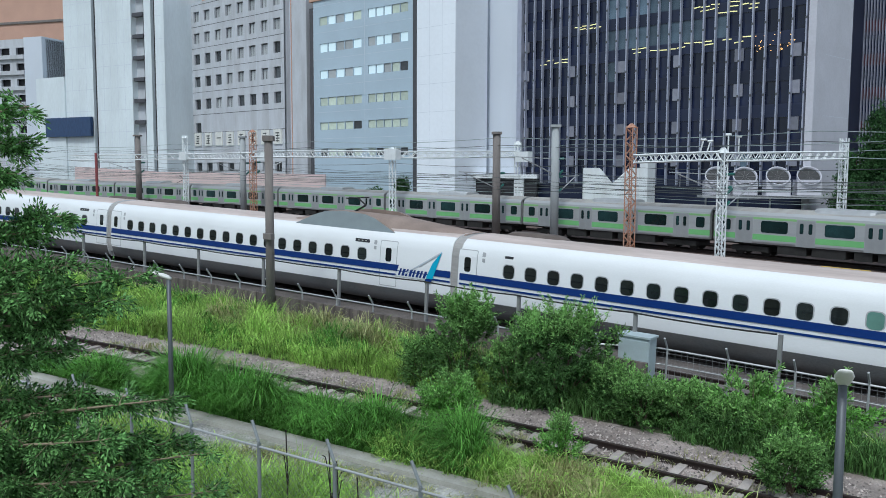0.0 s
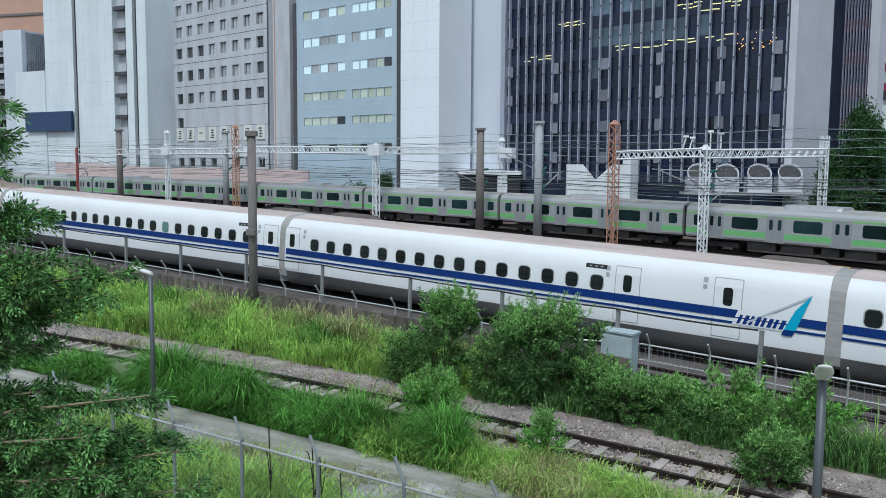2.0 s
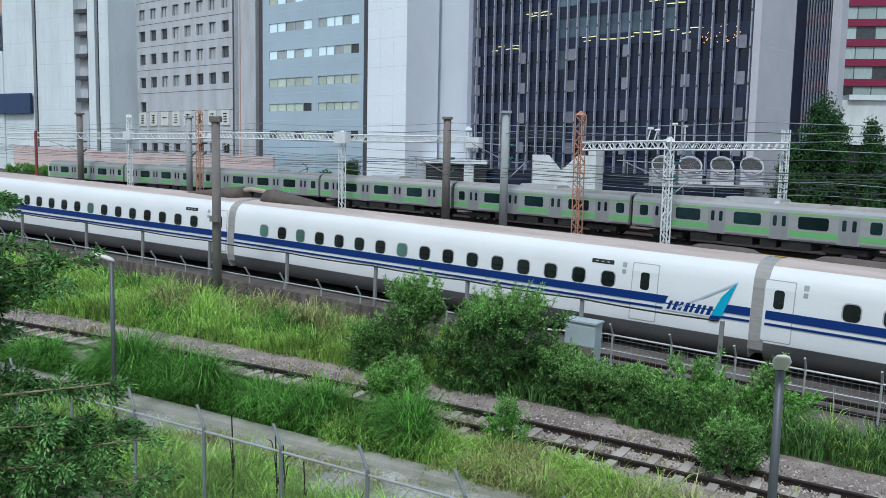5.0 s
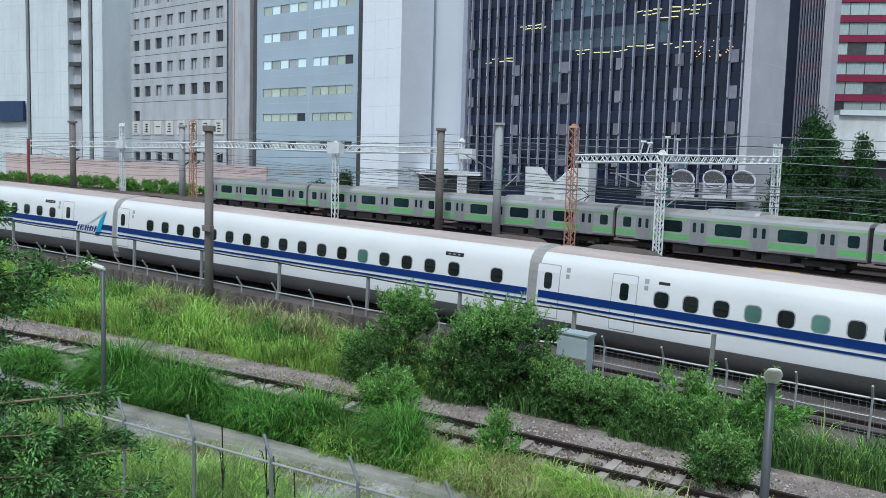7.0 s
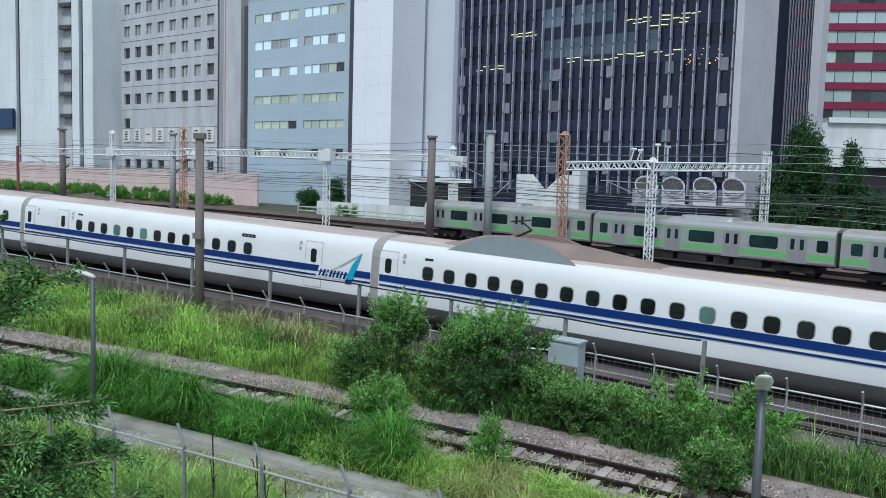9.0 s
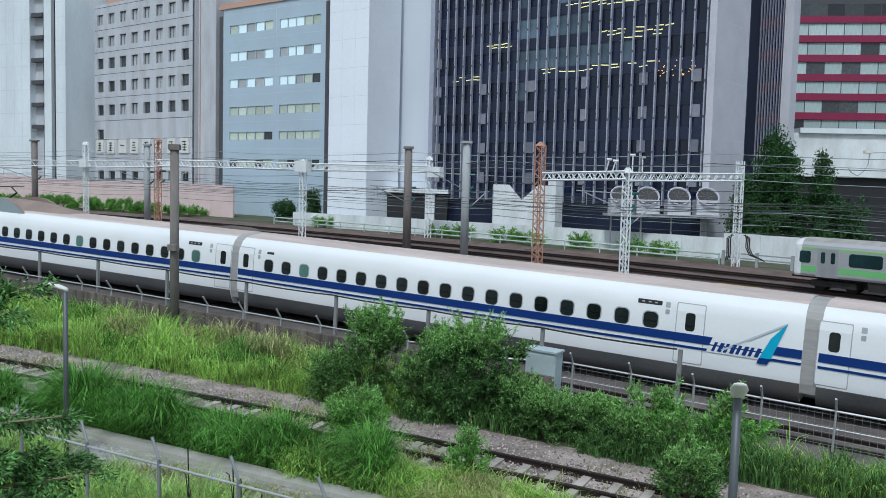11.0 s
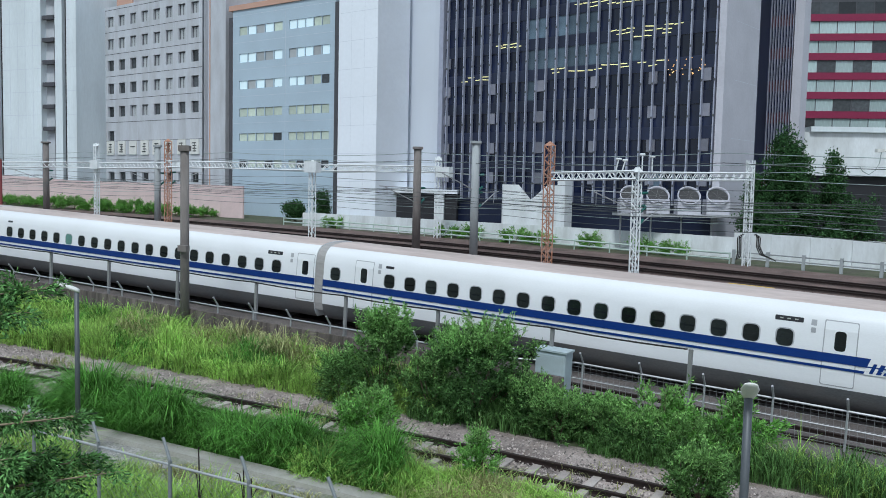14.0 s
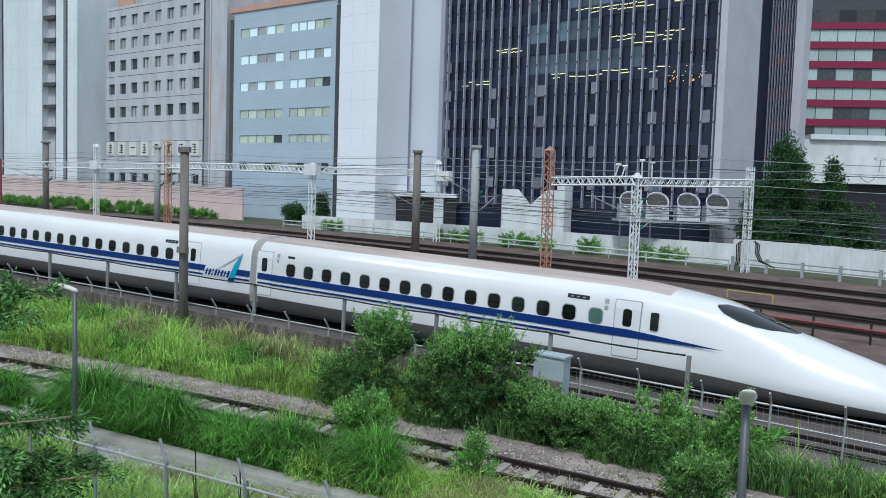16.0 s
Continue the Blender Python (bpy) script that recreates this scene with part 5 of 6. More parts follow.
# plates where gantry beams meet, insulators on a mast, a cable loop, a red post and a bracket lamp
for x, y, z in ((-35.8, 118.2, 3.6), (-5.4, 90.6, 5.0), (-22.6, 107.2, 4.1), (9.0, 95.0, 4.7)):
    t = thing("gantry_plate", pose(x, y, z, 0, 0, -46), "white steel joint plate where gantry beams meet", "joint plate", "gantry joint plates")
    part("plate", Shape().box(-0.95, 0.95, -0.42, 0.42, -0.6, 0.55, bevel=0.06), M["lattice"], t)
ins = thing("insulator_rack", pose(20.8, 63.2, 6.2, 0, 0, -30), "white insulator posts standing on a gantry mast", "insulators")
for x, h in ((-1.7, 1.0), (-1.2, 0.9), (0.35, 1.35), (1.1, 1.2)):
    part("post", Shape().rod((x, 0, 0), (x + (0.25 if x < 0 else 0), 0, h), 0.055, n=6), M["lattice"], ins)
    part("insulator", Shape().rod((x + (0.25 if x < 0 else 0) - 0.2, 0, h), (x + (0.25 if x < 0 else 0) + 0.2, 0, h), 0.09, n=8), M["lattice"], ins)
coil = thing("cable_loop", pose(32.9, 69.5, 0, 0, 0, -10), "thick black cables looped at the foot of a mast", "cables")
for x0, side in ((-0.55, -1), (0.5, 1)):
    for k in range(3):
        q = x0 + side * 0.14 * k
        part("cable", Shape().tube([(q - side * 0.1, 0, 0.95 - 0.1 * k), (q + side * 0.05, 0, 1.05 - 0.1 * k), (q + side * 0.15, 0, 0.7), (q + side * 0.12, 0, 0.0), (q + side * (0.1 + 0.35 * (side > 0)), 0, -0.7), (q + side * (0.2 + 1.3 * (side > 0)), 0, -1.05 - 0.08 * k)], 0.055, 6), M["train_dark"], coil)
rpost = thing("red_post", pose(-48.0, 118.0, -4.4), "dull red steel trackside post", "post")
part("shaft", Shape().rod((0, 0, 0), (0, 0, 8.3), 0.2, n=8), M["red_pipe"], rpost)
hook = thing("bracket_lamp", pose(48.4, 74.0, 0), "white lamp on a curved bracket beside the low building", "lamp")
part("post", Shape().rod((1.2, 0, -1.8), (1.2, 0, 8.7), 0.09, n=8), M["galv"], hook)
part("arm", Shape().tube([(1.2, 0, 8.4), (0.2, 0, 8.5), (-1.0, 0, 8.45)], 0.05, 6), M["galv"], hook)
part("head", Shape().box(-1.75, -0.95, -0.22, 0.22, 8.38, 8.68, bevel=0.08), M["lamp_white"], hook)
part("cable", Shape().tube([(-1.2, 0, 8.4), (-1.3, 0, 7.4), (-1.7, 0, 6.7), (-2.3, 0, 6.3), (-2.9, 0, 6.6), (-3.2, 0, 7.0)], 0.04, 6), M["wire_pale"], hook)

# pale guard rails along the far side
gr = thing("guard_rail", None, "pale green pipe guard rails beside the tracks", "guard rail")
M["rail_green"] = mat("pale_green_pipe", (0.48, 0.58, 0.52), 0.5, vary=0.1)
for up in (0.15, 0.65):
    part("pipe", Shape().tube([line_point(a, 10.8, up) for a in range(-36, 28, 4)], 0.09, 6), M["rail_green"], gr)
for a in range(-36, 26, 4):
    part("post", Shape().rod(line_point(a, 10.8, -0.4), line_point(a, 10.8, 0.75), 0.07, n=6), M["rail_green"], gr)
cf = thing("concrete_fence", None, "grey concrete post fence beside the far track", "fence")
for a in range(24, 60, 3):
    part("post", Shape().box(-0.12, 0.12, -0.1, 0.1, -0.4, 0.95), M["pole_pale"], cf, m=line_pose(a, 11.6))
for up in (0.35, 0.75):
    part("rail", Shape().tube([line_point(a, 11.6, up) for a in range(24, 61, 3)], 0.06), M["pole_pale"], cf)
# red pipe runs and low fence between the lines
pr = thing("pipe_run", None, "dull red cable pipe on short posts between the tracks", "pipe")
part("pipe", Shape().tube([line_point(a, -14.2, 0.55) for a in range(20, 66, 4)], 0.08, 6), M["red_pipe"], pr)
for a in range(20, 62, 3):
    part("post", Shape().rod(line_point(a, -14.2, -0.5), line_point(a, -14.2, 0.9), 0.06, n=6), M["rail"], pr)
yb = thing("yellow_barrier", line_pose(33.0, -5.0), "small yellow pipe barrier standing in the ballast", "barrier", laid=True)
M["yellow"] = mat("yellow_paint", (0.6, 0.42, 0.08), 0.5, vary=0.1)
part("top", Shape().rod((-1.6, 0, 0.35), (1.6, 0, 0.35), 0.04, n=6), M["yellow"], yb)
for x in (-1.6, 1.6):
    part("leg", Shape().rod((x, 0, -0.3), (x, 0, 0.35), 0.04, n=6), M["yellow"], yb)

# ---- plants ----
rng = np.random.default_rng(7)


def leaf_mat(name, color, island=0.6, through_light=0.22, scale=0.8, dry=(0.25, 0.22, 0.08), dry_amount=0.0):
    m = mat(name, color, 0.65, vary=0.3, scale=scale, fine=6, island=island, spec=0.14, dirt=dry if dry_amount else None, dirt_amount=dry_amount)
    nt = m.node_tree
    n, l = nt.nodes, nt.links
    b = n["Principled BSDF"]
    tr, mx = n.new("ShaderNodeBsdfTranslucent"), n.new("ShaderNodeMixShader")
    l.new(b.inputs["Base Color"].links[0].from_socket, tr.inputs[0])
    mx.inputs[0].default_value = through_light
    l.new(b.outputs[0], mx.inputs[1])
    l.new(tr.outputs[0], mx.inputs[2])
    l.new(mx.outputs[0], n["Material Output"].inputs[0])
    return m


M["leaf_dark"] = leaf_mat("leaf_dark_green", (0.08, 0.17, 0.05), island=0.75, through_light=0.12)
M["leaf_mid"] = leaf_mat("leaf_mid_green", (0.105, 0.21, 0.06), island=0.75, through_light=0.12)
M["leaf_bright"] = leaf_mat("leaf_bright_green", (0.17, 0.38, 0.075))
# Paler green that paints the light falling on a crown's outer leaves.
M["leaf_toplit"] = leaf_mat("young_leaf_green", (0.22, 0.40, 0.12), island=0.6, through_light=0.2)
M["leaf_conifer"] = leaf_mat("conifer_sprays", (0.125, 0.26, 0.08), island=0.85, through_light=0.1)
M["leaf_far"] = leaf_mat("far_tree_leaves", (0.05, 0.115, 0.04))
M["grass_bright"] = leaf_mat("grass_bright", (0.34, 0.54, 0.12), scale=0.7, island=0.55, dry_amount=0.22)
M["grass_deep"] = leaf_mat("grass_deep_green", (0.115, 0.275, 0.05), scale=0.7, island=0.65)
M["grass_dry"] = leaf_mat("grass_pale", (0.38, 0.40, 0.19), scale=0.6, dry_amount=0.6)
M["bark"] = mat("brown_bark", (0.12, 0.085, 0.06), 0.9, vary=0.25, scale=4, fine=40, bump=0.5)
M["twig"] = mat("bare_twig", (0.26, 0.21, 0.14), 0.85, vary=0.2)


def np_mesh(name, verts, faces, material):
    me = bpy.data.meshes.new(name)
    me.from_pydata(verts.tolist(), [], faces.tolist() if hasattr(faces, "tolist") else faces)
    me.materials.append(material)
    me.update()
    return me


def leaves(points, size, flat=0.0, long=1.8):
    """Small folded four-cornered leaves, one at each point, turned at random."""
    n = len(points)
    d = rng.normal(size=(n, 3))
    d[:, 2] = d[:, 2] * (1 - flat) + 0.25
    d /= np.linalg.norm(d, axis=1)[:, None]
    e = rng.normal(size=(n, 3))
    e -= d * (d * e).sum(1)[:, None]
    e /= np.linalg.norm(e, axis=1)[:, None] + 1e-6
    k = (size * rng.uniform(0.6, 1.4, n))[:, None]
    v = np.stack([points, points + d * k * long * 0.5 + e * k * 0.5, points + d * k * long, points + d * k * long * 0.5 - e * k * 0.5], 1).reshape(-1, 3)
    return v, np.arange(4 * n).reshape(n, 4)


def lumpy(n, h, w, lean=(0, 0), bottom=0.08, lumps=9, puff=(0.22, 0.36)):
    """Clump centres that fill an uneven crown h high and w wide."""
    blobs = []
    for i in range(lumps):
        z = h * rng.uniform(0.18, 0.84)
        reach = w * 0.5 * (0.9 - 0.45 * abs(z / h - 0.45))
        a = rng.uniform(0, math.tau)
        blobs.append((math.cos(a) * reach * rng.uniform(0.2, 0.75), math.sin(a) * reach * rng.uniform(0.2, 0.75), z, rng.uniform(*puff) * min(w, h)))
    out = []
    while len(out) < n:
        b = blobs[rng.integers(lumps)]
        p = rng.normal(size=3)
        p = p / np.linalg.norm(p) * b[3] * rng.uniform(0.35, 1.0) ** 0.5
        q = np.array([b[0] + p[0], b[1] + p[1], max(h * bottom, b[2] + p[2] * 0.9)])
        if q[2] <= h * 1.02:
            out.append(q)
    return np.array(out)


def along(points, ways, length, per, width):
    """Leaf positions and directions set alternately along shoots."""
    n = len(points)
    f = rng.uniform(0.1, 1.0, (n, per, 1))
    side = rng.normal(size=(n, per, 3))
    pts = points[:, None, :] + ways[:, None, :] * length[:, None, None] * f + np.array([0, 0, -0.12]) * (f ** 2) * length[:, None, None]
    pts = pts + side * width * (1.15 - 0.7 * f)
    d = ways[:, None, :] * 0.7 + side * 0.55
    return pts.reshape(-1, 3), d.reshape(-1, 3)


def aimed_leaves(points, d, size, long=2.0):
    """Four-cornered leaves that point along d, their blades facing mostly upwards."""
    n = len(points)
    d = d / (np.linalg.norm(d, axis=1)[:, None] + 1e-6)
    up = np.array([0, 0, 1.0]) + rng.normal(size=(n, 3)) * 0.8
    e = np.cross(d, up)
    e /= np.linalg.norm(e, axis=1)[:, None] + 1e-6
    k = (size * rng.uniform(0.6, 1.4, n))[:, None]
    v = np.stack([points, points + d * k * long * 0.45 + e * k * 0.5, points + d * k * long, points + d * k * long * 0.45 - e * k * 0.5], 1).reshape(-1, 3)
    return v, np.arange(4 * n).reshape(n, 4)


def bush(x, y, h, w, clumps, per, leaf, material, label, sprigs=0, name="bush", category="bush", z=-0.15):
    """A shrub of arching leafy shoots that start inside the crown and leave gaps between them."""
    t = thing(name, pose(x, y, z), label, category)
    c = lumpy(clumps, h, w, lumps=21, puff=(0.13, 0.27))
    stems = Shape()
    for i in range(9):
        a = c[rng.integers(len(c))]
        stems.rod((rng.normal() * 0.06, rng.normal() * 0.06, -0.1), Vector(a), 0.03, 0.008, n=5)
    heart = np.array([0, 0, h * 0.35])
    way = c - heart
    way = way / (np.linalg.norm(way, axis=1)[:, None] + 1e-6) + rng.normal(size=c.shape) * 0.35 + np.array([0, 0, 0.45])
    way /= np.linalg.norm(way, axis=1)[:, None]
    length = leaf * rng.uniform(5.0, 17.0, len(c))
    tall = np.argsort(-c[:, 2])[:max(1, len(c) // 4)]
    for i in range(sprigs):  # long shoots that stick out of the top
        j = tall[rng.integers(len(tall))]
        way[j] = np.array([rng.normal() * 0.35, rng.normal() * 0.35, 1.0])
        length[j] = rng.uniform(0.35, 0.85) * min(1.0, h / 2.0)
        stems.rod(Vector(c[j]), Vector(c[j] + way[j] * length[j] * 0.9), 0.008, 0.004, n=4)
    tagged(part("branchwork", stems, M["bark"], t), kind="stuff")
    pts, d = along(c, way, length, per, leaf * 0.62)
    pts[:, 2] = np.maximum(pts[:, 2], 0.02)
    # Outer, upward leaves get the paler green, as if lit from above.
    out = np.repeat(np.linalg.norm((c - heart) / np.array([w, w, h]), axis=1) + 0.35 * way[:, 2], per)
    paler = out + rng.normal(size=len(out)) * 0.08 > np.quantile(out, 0.72)
    v, f = aimed_leaves(pts[~paler], d[~paler], leaf * 0.95, 2.8)
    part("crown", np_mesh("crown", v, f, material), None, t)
    v, f = aimed_leaves(pts[paler], d[paler], leaf * 0.9, 3.0)
    part("young_growth", np_mesh("young_growth", v, f, M["leaf_toplit"]), None, t, "lighter green outer leaves, coloured as if lit")
    return t


def blades(xy, out, height, width, lean=0.45):
    """Arching tapering grass blades rooted at xy, each leaning the way out."""
    n = len(xy)
    way = np.c_[out + rng.normal(size=(n, 2)) * 0.35, np.zeros(n)] * lean
    side = np.c_[-way[:, 1], way[:, 0], np.zeros(n)] + rng.normal(size=(n, 3)) * 0.12 * np.array([1, 1, 0])
    side /= np.linalg.norm(side, axis=1)[:, None] + 1e-6
    h = (height * rng.uniform(0.6, 1.15, n))[:, None]
    up = np.array([0, 0, 1.0])
    droop = rng.uniform(0.55, 1.0, n)[:, None]
    base = np.c_[xy, -0.22 + GRADE * xy[:, 1] + CROSS * xy[:, 0]]
    mid = base + way * 0.25 * h + up * h * 0.55
    high = base + way * 0.7 * h + up * h * 0.86
    tip = base + way * 1.35 * h + up * h * droop
    w = (width * rng.uniform(0.6, 1.3, n))[:, None] * side
    v = np.stack([base - w * 0.6, base + w * 0.6, mid + w, mid - w, high + w * 0.75, high - w * 0.75, tip], 1).reshape(-1, 3)
    k = np.arange(n) * 7
    return v, np.c_[k, k + 1, k + 2, k + 3].tolist() + np.c_[k + 3, k + 2, k + 4, k + 5].tolist() + np.c_[k + 5, k + 4, k + 6].tolist()


def patchy(x, y, s, seed):
    return 0.5 + 0.5 * noise.noise(Vector((x * s + seed, y * s, seed)))


def field(name, x0, x1, lo, hi, n, height, width, material, label, lean=0.35, thin=0.0, seed=0.0, tuft=14):
    """Tufts of arching blades, in drifts of uneven height."""
    pts, hs, outs = [], [], []
    while len(pts) < n:
        x = rng.uniform(x0, x1)
        a, b = lo(x), hi(x)
        if b <= a:
            continue
        y = rng.uniform(a, b)
        k = max(0.0, min(1.0, patchy(x, y, 0.55, seed) * 1.8 - 0.4))
        if k < thin * rng.uniform(0.6, 1.4):
            continue
        edge = min(1.0, 0.3 + min((y - a) / 0.5, (b - y) / 1.2))
        hh = height * (0.22 + 0.7 * k + 0.75 * max(0.0, patchy(x, y, 1.5, seed + 20) * 1.9 - 0.45)) * edge * rng.uniform(0.7, 1.2)
        sway = rng.normal(size=2) * 0.5
        for i in range(tuft):
            o = rng.normal(size=2)
            pts.append((x + o[0] * 0.055, y + o[1] * 0.055))
            outs.append(o * 0.8 + sway)
            hs.append(hh)
    v, f = blades(np.array(pts), np.array(outs), np.array(hs), width, lean)
    return thing(name, None, label, "grass", kind="stuff", data=np_mesh(name, v, f, material))


def wall_y(x):
    """The foot of the trackside wall."""
    return ARC_Y + math.sqrt(583.9 ** 2 - (x - ARC_X) ** 2)


fz = lambda o: (lambda x: freight_y(x, o))
field("verge_grass", -32, 2.0, fz(2.3), wall_y, 84000, 0.8, 0.010, M["grass_bright"], "tall bright green grass between rails and wall", seed=3.1, thin=0.25)
field("verge_grass", -32, 1.0, fz(2.6), wall_y, 18000, 0.7, 0.015, M["grass_deep"], "deep green weeds among the verge grass", seed=9.3, thin=0.5)
field("verge_grass", -10, 1.5, fz(4.0), wall_y, 7000, 0.8, 0.014, M["grass_dry"], "pale dry grass by the wall", seed=5.3, thin=0.52)
field("reed_grass", -32, 0.8, lambda x: k0(x) + 0.15, lambda x: freight_y(x, -2.1 if x < -8 else (-1.6 if x < -3.2 else -1.3)), 92000, 1.0, 0.012, M["grass_deep"], "dense deep green reed grass beside the track", 0.4, seed=1.7, thin=0.15)
field("reed_grass", -1.5, 8.0, lambda x: k0(x) - 0.2, fz(-1.5), 26000, 0.52, 0.010, M["grass_bright"], "loose light green grass beside the track", 0.45, seed=4.4, thin=0.42)
field("reed_grass", 0.0, 8.5, lambda x: k0(x) - 0.4, fz(-1.2), 9000, 0.6, 0.010, M["grass_dry"], "pale seeding grass beside the track", 0.4, seed=8.8, thin=0.5)
field("verge_grass", 8.6, 24.0, fz(2.5), lambda x: wall_y(x) + 0.6, 24000, 0.8, 0.010, M["leaf_mid"], "tall green grass by the fast line", seed=6.1, thin=0.3)
field("verge_grass", 9.5, 24.0, fz(2.6), lambda x: wall_y(x) - 0.4, 4500, 1.0, 0.009, M["grass_bright"], "tall bright grass by the fast line", seed=2.1, thin=0.4)
field("verge_grass", 1.5, 9.5, fz(2.1), lambda x: wall_y(x) + 0.2, 22000, 0.62, 0.013, M["leaf_mid"], "deep green undergrowth between the bushes", seed=7.7, thin=0.3)
field("path_grass", -14, 6, lambda x: nf(x) + 0.2, lambda x: nf(x) + 3.0, 30000, 0.75, 0.009, M["grass_bright"], "light green grass behind the chain-link fence", seed=5.9, thin=0.5)
field("path_grass", -24, 6, lambda x: k0(x) - 2.2, lambda x: k0(x) - 0.55, 20000, 0.16, 0.010, M["grass_dry"], "short worn grass by the concrete strip", seed=3.3, thin=0.45)
field("track_weeds", -20, 9, fz(-1.0), fz(1.9), 2600, 0.28, 0.012, M["grass_dry"], "thin weeds in the ballast", seed=2.9, thin=0.62, tuft=6)

bush(0.6, 25.6, 3.1, 2.3, 620, 40, 0.034, M["leaf_mid"], "tall loose green bush beside the freight track", 16)
bush(3.5, 24.4, 2.85, 3.5, 1000, 42, 0.034, M["leaf_dark"], "broad dark green bush beside the freight track", 26)
bush(2.1, 24.6, 1.8, 1.7, 260, 32, 0.036, M["leaf_mid"], "green bush with a few dry shoots", 8)
bush(-0.6, 26.2, 1.4, 1.5, 220, 32, 0.036, M["leaf_mid"], "low green bush at the verge", 4)
bush(0.2, 22.2, 1.4, 1.55, 330, 36, 0.032, M["leaf_bright"], "small bright green bush growing over the rails", 4)
bush(2.8, 19.3, 1.4, 0.95, 190, 34, 0.028, M["leaf_bright"], "narrow feathery green weed bush", 6)
bush(7.85, 18.2, 1.2, 1.6, 400, 36, 0.03, M["leaf_mid"], "rounded green bush beside the freight track", 3)
for x, y, h, w, k in ((5.5, 22.7, 1.5, 1.9, "leaf_mid"), (6.6, 22.4, 1.75, 1.8, "leaf_mid"), (7.6, 21.6, 1.6, 1.8, "leaf_dark"), (8.7, 21.2, 1.55, 1.6, "leaf_bright"), (9.8, 21.3, 1.75, 1.5, "leaf_bright"), (7.0, 23.6, 1.4, 1.7, "leaf_bright"), (4.9, 23.6, 1.7, 1.6, "leaf_dark"), (9.0, 22.4, 1.35, 1.6, "leaf_mid")):
    bush(x, y, h * (0.8 if x < 6 else 0.64), w, 280, 40, 0.032, M[k], "leafy green shrub in the overgrown verge", 5)

bush(8.3, 22.0, 1.55, 2.0, 90, 40, 0.05, M["leaf_bright"], "bright green young tree with long feathered leaves", 22)
bush(10.1, 21.0, 1.6, 1.7, 80, 40, 0.05, M["leaf_bright"], "bright green young tree with long feathered leaves", 20)


def conifer(x, y, top, base, sprays, label):
    """A near cypress-like tree: trunk, long limbs and flat drooping fronds along their outer parts."""
    t = thing("conifer_tree", pose(x, y, base), label, "tree")
    h = top - base
    part("trunk", Shape().rod((0, 0, 0), (0.1, 0.05, h * 0.55), 0.17, 0.10, n=10).rod((0.1, 0.05, h * 0.55), (0.05, 0, h), 0.10, 0.02, n=8), M["bark"], t, smooth=True)
    limbs, pts, dirs = Shape(), [], []
    for tx, ty, tz, size in sprays:
        tip = np.array([tx - x, ty - y, tz - base])
        root = np.array([0.08, 0.03, min(h * 0.96, max(0.5, tip[2] - 0.25 * math.hypot(tip[0], tip[1])))])
        mid = root * 0.45 + tip * 0.55 + np.array([0, 0, 0.16])
        run = (tip - mid) / np.linalg.norm(tip - mid)
        limbs.rod(Vector(root), Vector(mid), 0.045, 0.025, n=6).rod(Vector(mid), Vector(tip), 0.025, 0.006, n=5)
        for i in range(int(46 * size)):
            f = rng.uniform(0.3, 1.0)
            p = mid + (tip - mid) * (f - 0.4) / 0.6 if f > 0.4 else root + (mid - root) * (f / 0.4)
            out = run * 0.8 + rng.normal(size=3) * np.array([0.75, 0.75, 0.4])
            out /= np.linalg.norm(out)
            reach = size * rng.uniform(0.2, 0.5) * (1.15 - 0.45 * f)
            q = p + out * reach
            limbs.rod(Vector(p), Vector(q), 0.006, 0.003, n=3)
            across = np.cross(out, np.array([0, 0, 1.0]) + rng.normal(size=3) * 0.4)
            across /= np.linalg.norm(across) + 1e-6
            for j in range(9):  # side fronds, shorter towards the tip
                g = (j + 1) / 9
                s = 1 if j % 2 else -1
                fd = out * 0.75 + across * s * 0.7 * (1.1 - g) + np.array([0, 0, -0.28]) + rng.normal(size=3) * 0.18
                fd /= np.linalg.norm(fd)
                fl = 0.20 * (1.25 - 0.6 * g) * rng.uniform(0.6, 1.3)
                k = 13
                u = np.linspace(0, 1, k)[:, None]
                start = p + (q - p) * g
                off = across * rng.choice([-1, 1], (k, 1)) * 0.022 * (1.15 - u) + rng.normal(size=(k, 3)) * 0.012
                pts.append(start + fd * fl * u + np.array([0, 0, -0.05]) * u ** 2 + off)
                dirs.append(np.repeat(fd[None, :], k, 0) + off * 28)
    tagged(part("branchwork", limbs, M["twig"], t), kind="stuff")
    v, f = aimed_leaves(np.vstack(pts), np.vstack(dirs), 0.02, long=3.0)
    part("crown", np_mesh("crown", v, f, M["leaf_conifer"]), None, t)


